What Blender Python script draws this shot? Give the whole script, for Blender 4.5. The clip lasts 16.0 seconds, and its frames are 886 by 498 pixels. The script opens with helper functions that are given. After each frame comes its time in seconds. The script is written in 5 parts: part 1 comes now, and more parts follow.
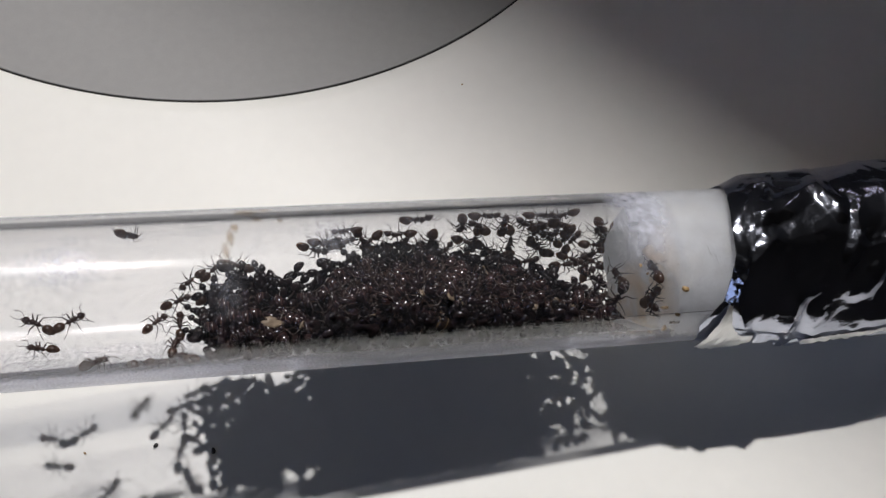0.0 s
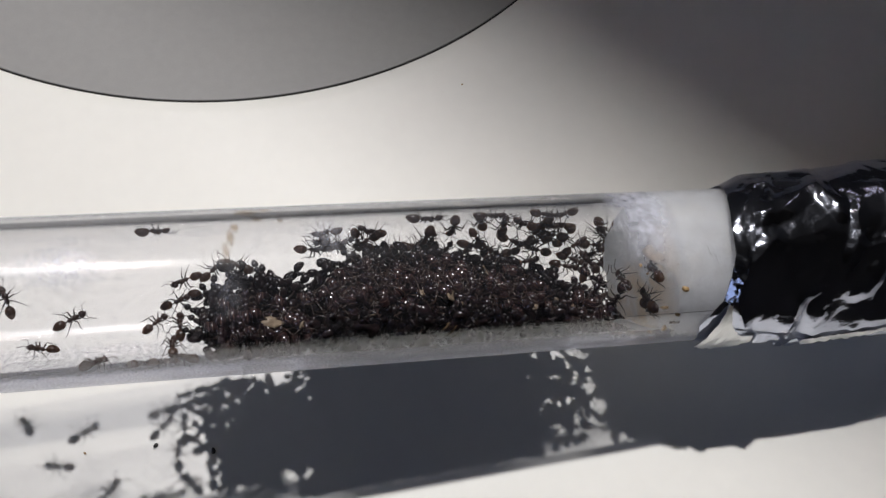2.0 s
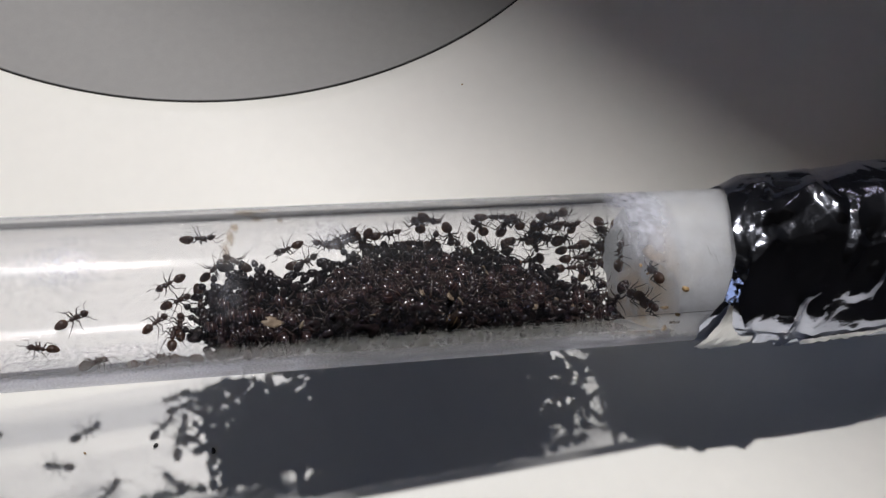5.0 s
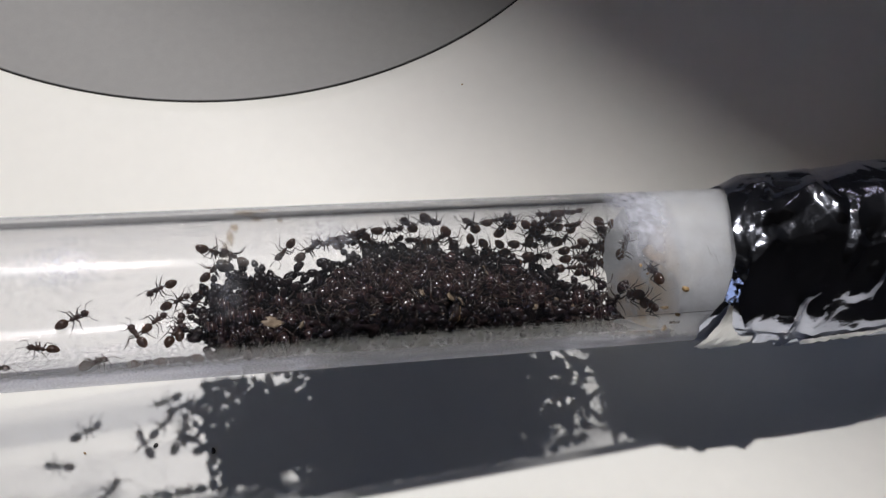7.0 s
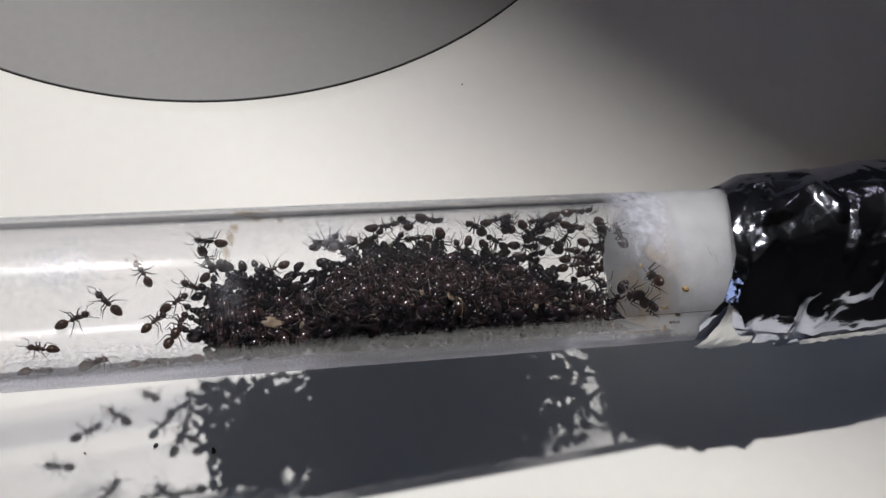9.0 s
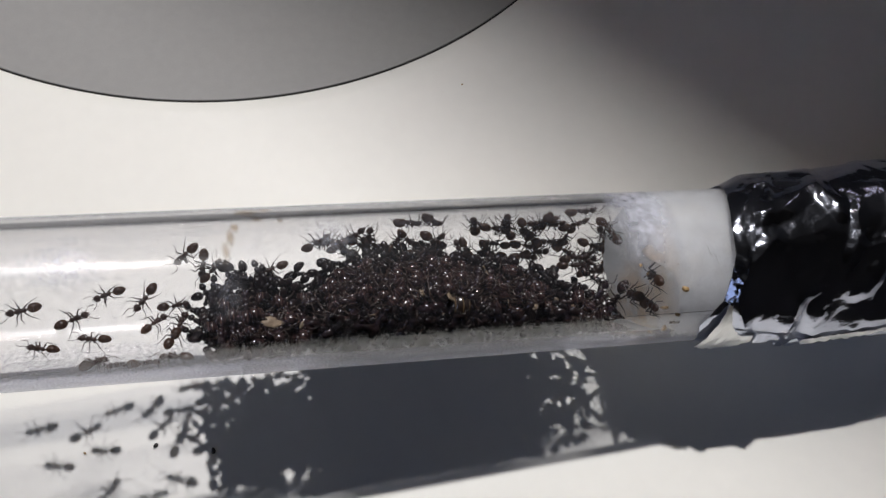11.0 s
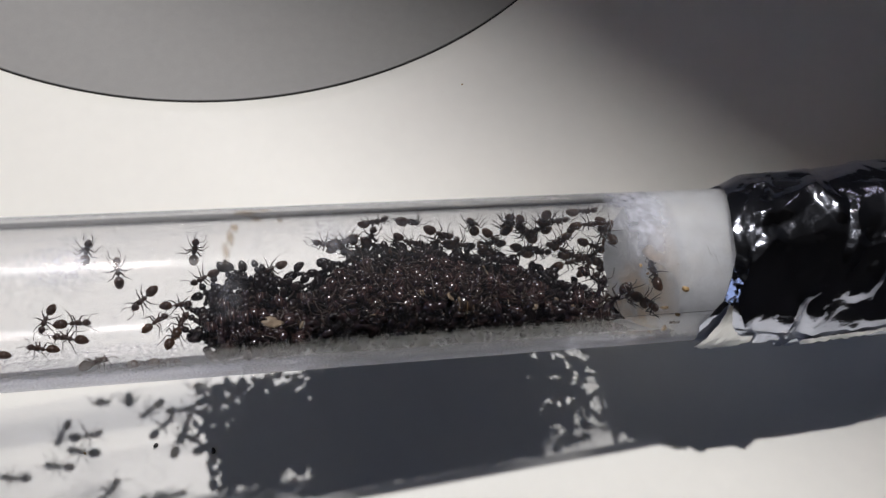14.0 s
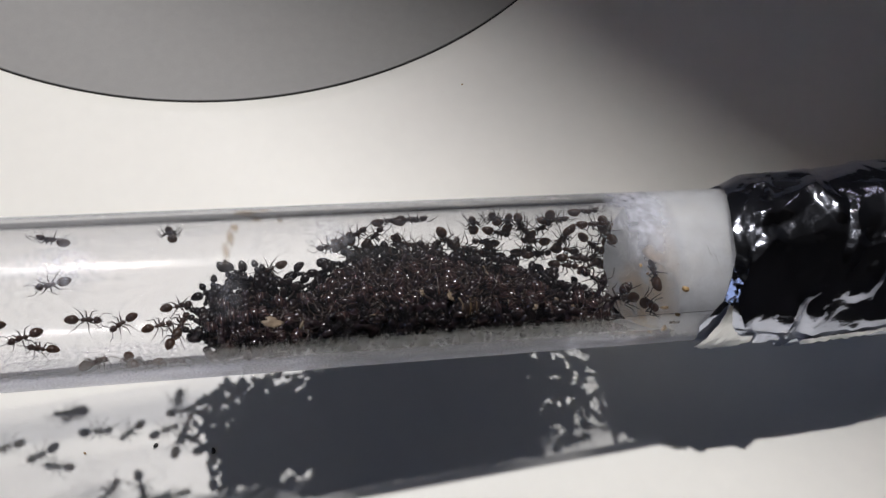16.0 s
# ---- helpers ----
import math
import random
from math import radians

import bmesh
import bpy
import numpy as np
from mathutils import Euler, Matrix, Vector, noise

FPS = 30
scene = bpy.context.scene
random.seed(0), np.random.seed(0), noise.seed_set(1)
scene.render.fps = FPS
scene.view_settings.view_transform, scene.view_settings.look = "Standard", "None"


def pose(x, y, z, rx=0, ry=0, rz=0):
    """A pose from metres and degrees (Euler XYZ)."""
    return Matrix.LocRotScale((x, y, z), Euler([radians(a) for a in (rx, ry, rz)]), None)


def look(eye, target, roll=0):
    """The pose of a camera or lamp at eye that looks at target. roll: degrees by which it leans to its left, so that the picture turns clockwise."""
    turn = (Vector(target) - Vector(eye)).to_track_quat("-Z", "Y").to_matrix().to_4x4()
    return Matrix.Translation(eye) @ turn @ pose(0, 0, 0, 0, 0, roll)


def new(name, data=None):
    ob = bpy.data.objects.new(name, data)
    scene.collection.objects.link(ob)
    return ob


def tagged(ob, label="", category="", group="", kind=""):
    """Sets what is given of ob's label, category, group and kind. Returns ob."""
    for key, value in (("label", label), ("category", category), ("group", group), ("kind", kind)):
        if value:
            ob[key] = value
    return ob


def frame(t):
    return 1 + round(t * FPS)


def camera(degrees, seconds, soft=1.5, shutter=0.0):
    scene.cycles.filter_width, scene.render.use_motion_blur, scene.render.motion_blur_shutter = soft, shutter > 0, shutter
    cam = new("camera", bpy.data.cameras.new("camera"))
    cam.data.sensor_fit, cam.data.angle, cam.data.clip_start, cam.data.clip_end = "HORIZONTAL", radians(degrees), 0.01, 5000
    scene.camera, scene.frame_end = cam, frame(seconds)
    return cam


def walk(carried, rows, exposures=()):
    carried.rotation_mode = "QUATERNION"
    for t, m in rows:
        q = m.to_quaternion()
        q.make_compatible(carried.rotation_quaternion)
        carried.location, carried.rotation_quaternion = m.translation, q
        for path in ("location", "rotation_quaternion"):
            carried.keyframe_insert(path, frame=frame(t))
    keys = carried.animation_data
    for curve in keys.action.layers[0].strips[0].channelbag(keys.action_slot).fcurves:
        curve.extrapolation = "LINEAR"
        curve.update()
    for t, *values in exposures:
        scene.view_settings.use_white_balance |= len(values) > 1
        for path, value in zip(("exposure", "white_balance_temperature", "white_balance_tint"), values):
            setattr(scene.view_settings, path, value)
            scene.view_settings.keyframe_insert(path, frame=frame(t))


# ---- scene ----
# ---------------------------------------------------------------- camera
MM = 0.001
cam = camera(40, 16.0)
EYE = pose(0, -0.04971, 0.12717, 26.74, -6.29, -9.42)
walk(cam, [(0, EYE), (16, EYE)], [(0, 0.0, 6900, 20), (16, 0.0, 6900, 20)])

# ---------------------------------------------------------------- light
SUN_ELEVATION, SUN_AZIMUTH = radians(65.7), radians(-9.7)
SUN_WAY = Vector((math.sin(SUN_AZIMUTH) * math.cos(SUN_ELEVATION),
                  -math.cos(SUN_AZIMUTH) * math.cos(SUN_ELEVATION),
                  -math.sin(SUN_ELEVATION)))
world = bpy.data.worlds.new("sky")
world.use_nodes = True
scene.world = world
sky = world.node_tree.nodes.new("ShaderNodeTexSky")
sky.sky_type, sky.sun_disc, sky.dust_density = "NISHITA", False, 5.0
sky.ozone_density = 1.5
sky.sun_elevation, sky.sun_rotation = SUN_ELEVATION, -SUN_AZIMUTH
background = world.node_tree.nodes["Background"]
background.inputs["Strength"].default_value = 0.32
world.node_tree.links.new(sky.outputs[0], background.inputs["Color"])
sun = new("sun", bpy.data.lights.new("sun", "SUN"))
sun.data.energy, sun.data.angle, sun.data.color = 2.95, radians(1.6), (0.925, 1.0, 1.0)
sun.matrix_world = look((0, 0, 3), Vector((0, 0, 3)) + SUN_WAY)
scene.view_settings.exposure = 0.0
scene.cycles.blur_glossy = 0.0


# ---------------------------------------------------------------- materials
def material(name, color, rough=0.5, metal=0.0, vary=0.0, size=1.0, bump=0.0, bump_size=1.0, **more):
    """A principled material; vary: lightness variation at size (mm) and a finer one; bump: relief at bump_size (mm)."""
    m = bpy.data.materials.new(name)
    m.use_nodes = True
    nodes, links = m.node_tree.nodes, m.node_tree.links
    p = nodes["Principled BSDF"]
    p.inputs["Base Color"].default_value = (*color, 1)
    p.inputs["Roughness"].default_value = rough
    p.inputs["Metallic"].default_value = metal
    for key, value in more.items():
        p.inputs[key.replace("_", " ")].default_value = value
    at = nodes.new("ShaderNodeTexCoord").outputs["Object"]

    def field(mm, detail):
        n = nodes.new("ShaderNodeTexNoise")
        n.inputs["Scale"].default_value = 1 / (mm * MM)
        n.inputs["Detail"].default_value = detail
        links.new(at, n.inputs["Vector"])
        return n.outputs[0]

    if vary:
        add = nodes.new("ShaderNodeMath")
        add.operation = "ADD"
        links.new(field(size, 3), add.inputs[0])
        links.new(field(size / 7, 4), add.inputs[1])
        ramp = nodes.new("ShaderNodeMapRange")
        ramp.inputs["From Min"].default_value, ramp.inputs["From Max"].default_value = 0.6, 1.4
        ramp.inputs["To Min"].default_value, ramp.inputs["To Max"].default_value = 1 - vary, 1 + vary
        links.new(add.outputs[0], ramp.inputs[0])
        mix = nodes.new("ShaderNodeVectorMath")
        mix.operation = "SCALE"
        mix.inputs[0].default_value = color
        links.new(ramp.outputs[0], mix.inputs["Scale"])
        links.new(mix.outputs[0], p.inputs["Base Color"])
    if bump:
        b = nodes.new("ShaderNodeBump")
        b.inputs["Strength"].default_value = bump
        b.inputs["Distance"].default_value = bump_size * MM * 0.3
        links.new(field(bump_size, 4), b.inputs["Height"])
        links.new(b.outputs[0], p.inputs["Normal"])
    return m


WHITE = material("white_lacquer", (0.79, 0.78, 0.735), 0.42, vary=0.02, size=14, bump=0.02, bump_size=0.5, Specular_IOR_Level=0.22)
GREY = material("grey_plastic", (0.255, 0.25, 0.245), 0.6, vary=0.06, size=1.2, bump=0.12, bump_size=0.25)
DARK = material("dark_gap", (0.012, 0.011, 0.01), 0.9)
WALL = material("room_paint", (0.15, 0.125, 0.103), 0.9, vary=0.03, size=300)
FLOOR = material("room_floor", (0.14, 0.10, 0.07), 0.6, vary=0.1, size=200)
FOIL = material("foil", (0.56, 0.59, 0.69), 0.14, 1.0, bump=0.22, bump_size=0.8)
FOIL_MATT = material("matt_foil", (0.93, 0.93, 0.93), 0.38, 0.85, bump=0.12, bump_size=1.5)
COTTON = material("wet_cotton", (0.865, 0.88, 0.90), 0.4, vary=0.12, size=1.6, bump=0.7, bump_size=0.5,
                  Subsurface_Weight=1.0, Subsurface_Scale=0.009, Subsurface_Radius=(1.0, 1.0, 1.0))


def stained(m, tint, size, share, soak=None):
    """Lays faint blotches of another tint into a material; soak: from where to where along x (mm) the stain has crept in, on the front."""
    nodes, links = m.node_tree.nodes, m.node_tree.links
    target = nodes["Principled BSDF"].inputs["Base Color"]
    blot = nodes.new("ShaderNodeTexNoise")
    blot.inputs["Scale"].default_value, blot.inputs["Detail"].default_value = 1 / (size * MM), 3
    links.new(nodes["Texture Coordinate"].outputs["Object"], blot.inputs["Vector"])
    ramp = nodes.new("ShaderNodeMapRange")
    ramp.inputs["From Min"].default_value, ramp.inputs["From Max"].default_value = 0.48, 0.68
    ramp.inputs["To Max"].default_value = share
    links.new(blot.outputs[0], ramp.inputs[0])
    mix = nodes.new("ShaderNodeMix")
    mix.data_type = "RGBA"
    mix.inputs[7].default_value = (*tint, 1)
    links.new(ramp.outputs[0], mix.inputs[0])
    if soak:
        ramp.inputs["From Min"].default_value, ramp.inputs["From Max"].default_value = 0.3, 0.58
        split = nodes.new("ShaderNodeSeparateXYZ")
        links.new(nodes["Texture Coordinate"].outputs["Object"], split.inputs[0])
        reach = nodes.new("ShaderNodeMapRange")
        reach.inputs["From Min"].default_value, reach.inputs["From Max"].default_value = soak[0] * MM, soak[1] * MM
        links.new(split.outputs["X"], reach.inputs[0])
        both = nodes.new("ShaderNodeMath")
        both.operation = "MULTIPLY"
        links.new(reach.outputs[0], both.inputs[0])
        links.new(ramp.outputs[0], both.inputs[1])
        low = nodes.new("ShaderNodeMapRange")
        low.inputs["From Min"].default_value, low.inputs["From Max"].default_value = 2 * MM, -2 * MM
        links.new(split.outputs["Y"], low.inputs[0])
        lower = nodes.new("ShaderNodeMath")
        lower.operation = "MULTIPLY"
        links.new(both.outputs[0], lower.inputs[0])
        links.new(low.outputs[0], lower.inputs[1])
        links.new(lower.outputs[0], mix.inputs[0])
    links.new(target.links[0].from_socket, mix.inputs[6])
    links.new(mix.outputs[2], target)


stained(COTTON, (0.84, 0.67, 0.50), 2.6, 1.0, (43.8, 41.4))
stained(COTTON, (0.85, 0.83, 0.79), 5.0, 0.3)


def soaked(m, share, tint=None):
    """Lets light pass right through, as wet fibres and thin shells do."""
    nodes, links = m.node_tree.nodes, m.node_tree.links
    passing = nodes.new("ShaderNodeBsdfTranslucent")
    if tint:
        passing.inputs["Color"].default_value = (*tint, 1)
    else:
        links.new(nodes["Principled BSDF"].inputs["Base Color"].links[0].from_socket, passing.inputs["Color"])
    mix = nodes.new("ShaderNodeMixShader")
    mix.inputs[0].default_value = share
    links.new(nodes["Principled BSDF"].outputs[0], mix.inputs[1])
    links.new(passing.outputs[0], mix.inputs[2])
    links.new(mix.outputs[0], nodes["Material Output"].inputs["Surface"])


soaked(COTTON, 0.7)
FLUFF = material("cotton_fluff", (0.82, 0.81, 0.80), 0.7, vary=0.1, size=1.0)
STAIN = material("brown_stain", (0.34, 0.22, 0.11), 0.6, vary=0.3, size=0.5)
PALE = material("pale_crumb", (0.42, 0.27, 0.12), 0.5, vary=0.3, size=0.4)
HUSK = material("tan_cocoon", (0.24, 0.18, 0.125), 0.5, vary=0.25, size=0.5)
SPECK = material("black_speck", (0.015, 0.012, 0.01), 0.5)
RUST = material("brown_residue", (0.30, 0.20, 0.11), 0.7, vary=0.4, size=0.5, Alpha=0.55)
HAIR = material("grey_fibre", (0.3, 0.29, 0.28), 0.6)
CHITIN = material("ant_chitin", (0.0150, 0.0072, 0.0092), 0.24, vary=0.4, size=0.5, bump=0.25, bump_size=0.2, Specular_IOR_Level=0.6)
# lighter copy of the chitin for walkers, painting the light they stand in
LIT_CHITIN = material("lit_chitin", (0.036, 0.019, 0.0165), 0.3, vary=0.4, size=0.5, bump=0.25, bump_size=0.2, Specular_IOR_Level=0.55)
# darker copy of the chitin, painting the shade inside the heap
SHADED_CHITIN = material("ant_chitin_shaded", (0.0075, 0.0048, 0.0058), 0.3, vary=0.4, size=0.5, Specular_IOR_Level=0.4)
LEG = material("ant_leg", (0.042, 0.026, 0.021), 0.35, vary=0.3, size=0.4)


def banded(name, dark, pale, pitch):
    """Shiny dark segments with narrow paler rims, along the body."""
    m = material(name, dark, 0.2, bump=0.1, bump_size=0.12, Specular_IOR_Level=0.8)
    nodes, links = m.node_tree.nodes, m.node_tree.links
    wave = nodes.new("ShaderNodeTexWave")
    wave.wave_type, wave.bands_direction, wave.wave_profile = "BANDS", "X", "SAW"
    wave.inputs["Scale"].default_value = 1 / (pitch * MM) / 3.1831
    wave.inputs["Distortion"].default_value = 0.4
    links.new(nodes["Texture Coordinate"].outputs["Object"], wave.inputs["Vector"])
    ramp = nodes.new("ShaderNodeValToRGB")
    ramp.color_ramp.elements[0].position, ramp.color_ramp.elements[0].color = 0.80, (*dark, 1)
    ramp.color_ramp.elements[1].position, ramp.color_ramp.elements[1].color = 0.95, (*pale, 1)
    links.new(wave.outputs[0], ramp.inputs[0])
    links.new(ramp.outputs[0], nodes["Principled BSDF"].inputs["Base Color"])
    return m


GASTER = banded("ant_gaster", (0.0210, 0.0105, 0.0115), (0.10, 0.062, 0.052), 0.42)
# lighter gaster copy, likewise with the walkers' light in its colour
LIT_GASTER = banded("lit_gaster", (0.040, 0.022, 0.018), (0.13, 0.085, 0.06), 0.36)
# darker gaster copy for the shade inside the heap
SHADED_GASTER = material("ant_gaster_shaded", (0.014, 0.0085, 0.009), 0.26, vary=0.4, size=0.4)
soaked(LIT_GASTER, 0.34, (0.40, 0.25, 0.17))
soaked(LIT_CHITIN, 0.2, (0.40, 0.23, 0.16))
soaked(GASTER, 0.16, (0.38, 0.21, 0.14))
QUEEN_GASTER = banded("queen_gaster", (0.022, 0.014, 0.011), (0.15, 0.10, 0.055), 0.7)



def horny(m, share):
    """Lets some light through, as thin brown horn does."""
    nodes, links = m.node_tree.nodes, m.node_tree.links
    deep = nodes.new("ShaderNodeSubsurfaceScattering")
    deep.inputs["Color"].default_value = (0.44, 0.27, 0.24, 1)
    deep.inputs["Scale"].default_value = 0.9 * MM
    deep.inputs["Radius"].default_value = (1.0, 0.7, 0.55)
    mix = nodes.new("ShaderNodeMixShader")
    mix.inputs[0].default_value = share
    links.new(nodes["Principled BSDF"].outputs[0], mix.inputs[1])
    links.new(deep.outputs[0], mix.inputs[2])
    links.new(mix.outputs[0], nodes["Material Output"].inputs["Surface"])


horny(CHITIN, 0.004)
horny(GASTER, 0.008)

GLASS = bpy.data.materials.new("clear_glass")
GLASS.use_nodes = True
GLASS.node_tree.nodes["Principled BSDF"].inputs["Transmission Weight"].default_value = 1
GLASS.node_tree.nodes["Principled BSDF"].inputs["Base Color"].default_value = (0.994, 0.994, 1.0, 1)
GLASS.node_tree.nodes["Principled BSDF"].inputs["Roughness"].default_value = 0.0
GLASS.node_tree.nodes["Principled BSDF"].inputs["IOR"].default_value = 1.3


def film_material(name, tint, cloudy, shine, grain=420, thinning=False, least=0.45, glow=0.0, relief=1.0, sheen_rough=0.03):
    """A thin, streaky veil on the glass, for dried droplets and for painted light."""
    m = bpy.data.materials.new(name)
    m.use_nodes = True
    nodes, links = m.node_tree.nodes, m.node_tree.links
    scatter = nodes["Principled BSDF"]
    scatter.inputs["Roughness"].default_value = 0.3
    scatter.inputs["Base Color"].default_value = (0.88, 0.895, 1.0, 1)
    clear = nodes.new("ShaderNodeBsdfTransparent")
    clear.inputs[0].default_value = (*tint, 1)
    gloss = nodes.new("ShaderNodeBsdfGlossy")
    gloss.inputs["Roughness"].default_value = sheen_rough
    sheen = nodes.new("ShaderNodeMixShader")
    sheen.inputs[0].default_value = shine
    links.new(clear.outputs[0], sheen.inputs[1])
    links.new(gloss.outputs[0], sheen.inputs[2])
    at = nodes.new("ShaderNodeTexCoord").outputs["Object"]
    n = nodes.new("ShaderNodeTexNoise")
    n.inputs["Scale"].default_value, n.inputs["Detail"].default_value = grain, 7
    links.new(at, n.inputs["Vector"])
    ramp = nodes.new("ShaderNodeMapRange")
    ramp.inputs["From Min"].default_value, ramp.inputs["From Max"].default_value = least, 0.8
    ramp.inputs["To Min"].default_value, ramp.inputs["To Max"].default_value = 0.0, cloudy
    links.new(n.outputs[0], ramp.inputs[0])
    amount = ramp.outputs[0]
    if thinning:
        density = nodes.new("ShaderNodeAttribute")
        density.attribute_name = "film_amount"
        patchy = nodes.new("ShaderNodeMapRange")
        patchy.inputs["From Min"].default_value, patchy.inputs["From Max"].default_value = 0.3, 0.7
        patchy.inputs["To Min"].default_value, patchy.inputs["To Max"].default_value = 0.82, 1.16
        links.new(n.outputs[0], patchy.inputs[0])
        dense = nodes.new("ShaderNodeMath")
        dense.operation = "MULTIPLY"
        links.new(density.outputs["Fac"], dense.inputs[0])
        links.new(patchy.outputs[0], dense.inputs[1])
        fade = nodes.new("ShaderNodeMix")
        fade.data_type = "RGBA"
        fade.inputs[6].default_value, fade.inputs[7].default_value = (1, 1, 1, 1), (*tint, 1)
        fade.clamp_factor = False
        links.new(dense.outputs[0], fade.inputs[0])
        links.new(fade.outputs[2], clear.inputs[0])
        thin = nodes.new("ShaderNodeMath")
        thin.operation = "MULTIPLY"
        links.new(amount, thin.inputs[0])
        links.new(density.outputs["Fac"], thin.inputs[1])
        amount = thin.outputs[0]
    through_scatter = nodes.new("ShaderNodeBsdfTranslucent")
    through_scatter.inputs[0].default_value = (0.80, 0.80, 0.86, 1)
    grains = nodes.new("ShaderNodeBump")
    grains.inputs["Strength"].default_value, grains.inputs["Distance"].default_value = relief, 0.8 * MM
    links.new(n.outputs[0], grains.inputs["Height"])
    links.new(grains.outputs[0], scatter.inputs["Normal"])
    links.new(grains.outputs[0], through_scatter.inputs["Normal"])
    milky = nodes.new("ShaderNodeMixShader")
    milky.inputs[0].default_value = glow
    links.new(scatter.outputs[0], milky.inputs[1])
    links.new(through_scatter.outputs[0], milky.inputs[2])
    mix = nodes.new("ShaderNodeMixShader")
    links.new(amount, mix.inputs[0])
    links.new(sheen.outputs[0], mix.inputs[1])
    links.new(milky.outputs[0], mix.inputs[2])
    links.new(mix.outputs[0], nodes["Material Output"].inputs["Surface"])
    return m


FILM = film_material("dusty_film", (0.995, 0.995, 0.998), 0.036, 0.008, 6000, False, 0.25, 0.2, 0.1, 0.22)
MILK = film_material("dried_milky_film", (0.985, 0.985, 0.995), 0.12, 0.0, 1500, True, 0.5, 0.6, 0.1)
# added veil: greys the tube's shadow and paints the milky lower glass
LOWER_SHADE = film_material("lower_shade_veil", (0.97, 0.97, 0.985), 0.40, 0.01, 2600, True, 0.4, 0.4)
# milky film added to paint the light carried along the front glass wall
RIM_GLOW = film_material("rim_glow_film", (0.88, 0.88, 0.91), 1.0, 0.12, 5000, True, 0.0, 0.25, 0.1, 0.3)
# near-black tint that shades the border of the tube's shadow
EDGE_SHADE = film_material("shadow_edge_tint", (0.03, 0.032, 0.04), 0.02, 0.0, 9000, True, 0.0, 0.2)
WISP = film_material("cotton_wisps", (0.9, 0.91, 0.93), 1.0, 0.0, 900, True, 0.18, 0.35, 0.2)
SMUDGE_GLARE = film_material("smudge_and_glare", (0.97, 0.97, 0.98), 0.5, 0.0, 1500, True, 0.3, 0.3, 0.1)
SMEAR = film_material("glass_smear", (0.66, 0.56, 0.46), 0.12, 0.0, 2500, True, 0.3, 0.3, 0.1)
# grey tint painting the dark refraction at the upper rim of the glass
DARK_RIM = film_material("dark_rim_tint", (0.74, 0.75, 0.78), 0.15, 0.0, 2500, True, 0.3, 0.2, 0.1)
# added veil on the upper glass to grey the tube's shadow
UPPER_SHADE = film_material("upper_shade_veil", (0.98, 0.98, 0.985), 0.08, 0.01, 2500, True, 0.3, 0.2, 0.1)


# ---------------------------------------------------------------- mesh helpers
def mesh_of(name, bm, mat, smooth=True):
    me = bpy.data.meshes.new(name)
    bmesh.ops.recalc_face_normals(bm, faces=bm.faces)
    bm.to_mesh(me)
    bm.free()
    me.materials.append(mat)
    if smooth:
        me.polygons.foreach_set("use_smooth", [True] * len(me.polygons))
    return me


def part(name, bm, mat, parent=None, label="", smooth=True):
    ob = new(name, bm if isinstance(bm, bpy.types.Mesh) else mesh_of(name, bm, mat, smooth))
    ob.parent = parent
    return tagged(ob, label)


def box(bm, lo, hi):
    vs = [bm.verts.new((x, y, z)) for x in (lo[0], hi[0]) for y in (lo[1], hi[1]) for z in (lo[2], hi[2])]
    for f in ((0, 1, 3, 2), (4, 6, 7, 5), (0, 4, 5, 1), (2, 3, 7, 6), (0, 2, 6, 4), (1, 5, 7, 3)):
        bm.faces.new([vs[i] for i in f])


def skin(bm, rings, closed=True, caps=True):
    """Join rings of equal length to a surface."""
    made = [[bm.verts.new(p) for p in ring] for ring in rings]
    n = len(made[0])
    for a, b in zip(made, made[1:]):
        for i in range(n if closed else n - 1):
            bm.faces.new((a[i], a[(i + 1) % n], b[(i + 1) % n], b[i]))
    if caps:
        bm.faces.new(made[0][::-1])
        bm.faces.new(made[-1])


def sweep(bm, points, radii, sides=5):
    """A round, tapering limb along points."""
    points = [Vector(p) for p in points]
    rings = []
    for i, p in enumerate(points):
        way = (points[min(i + 1, len(points) - 1)] - points[max(i - 1, 0)]).normalized()
        q = way.to_track_quat("Z", "Y")
        rings.append([p + q @ Vector((math.cos(k * math.tau / sides), math.sin(k * math.tau / sides), 0)) * radii[i]
                      for k in range(sides)])
    skin(bm, rings)


def egg(bm, profile, z=0.0, sides=12, flat=1.0, scale=1.0):
    """A body along x: profile rows of x, half width, height of the middle."""
    rings = []
    for x, w, h in profile:
        rings.append([Vector((x, math.cos(k * math.tau / sides) * w, z + h + math.sin(k * math.tau / sides) * w * flat)) * scale
                      for k in range(sides)])
    skin(bm, rings)


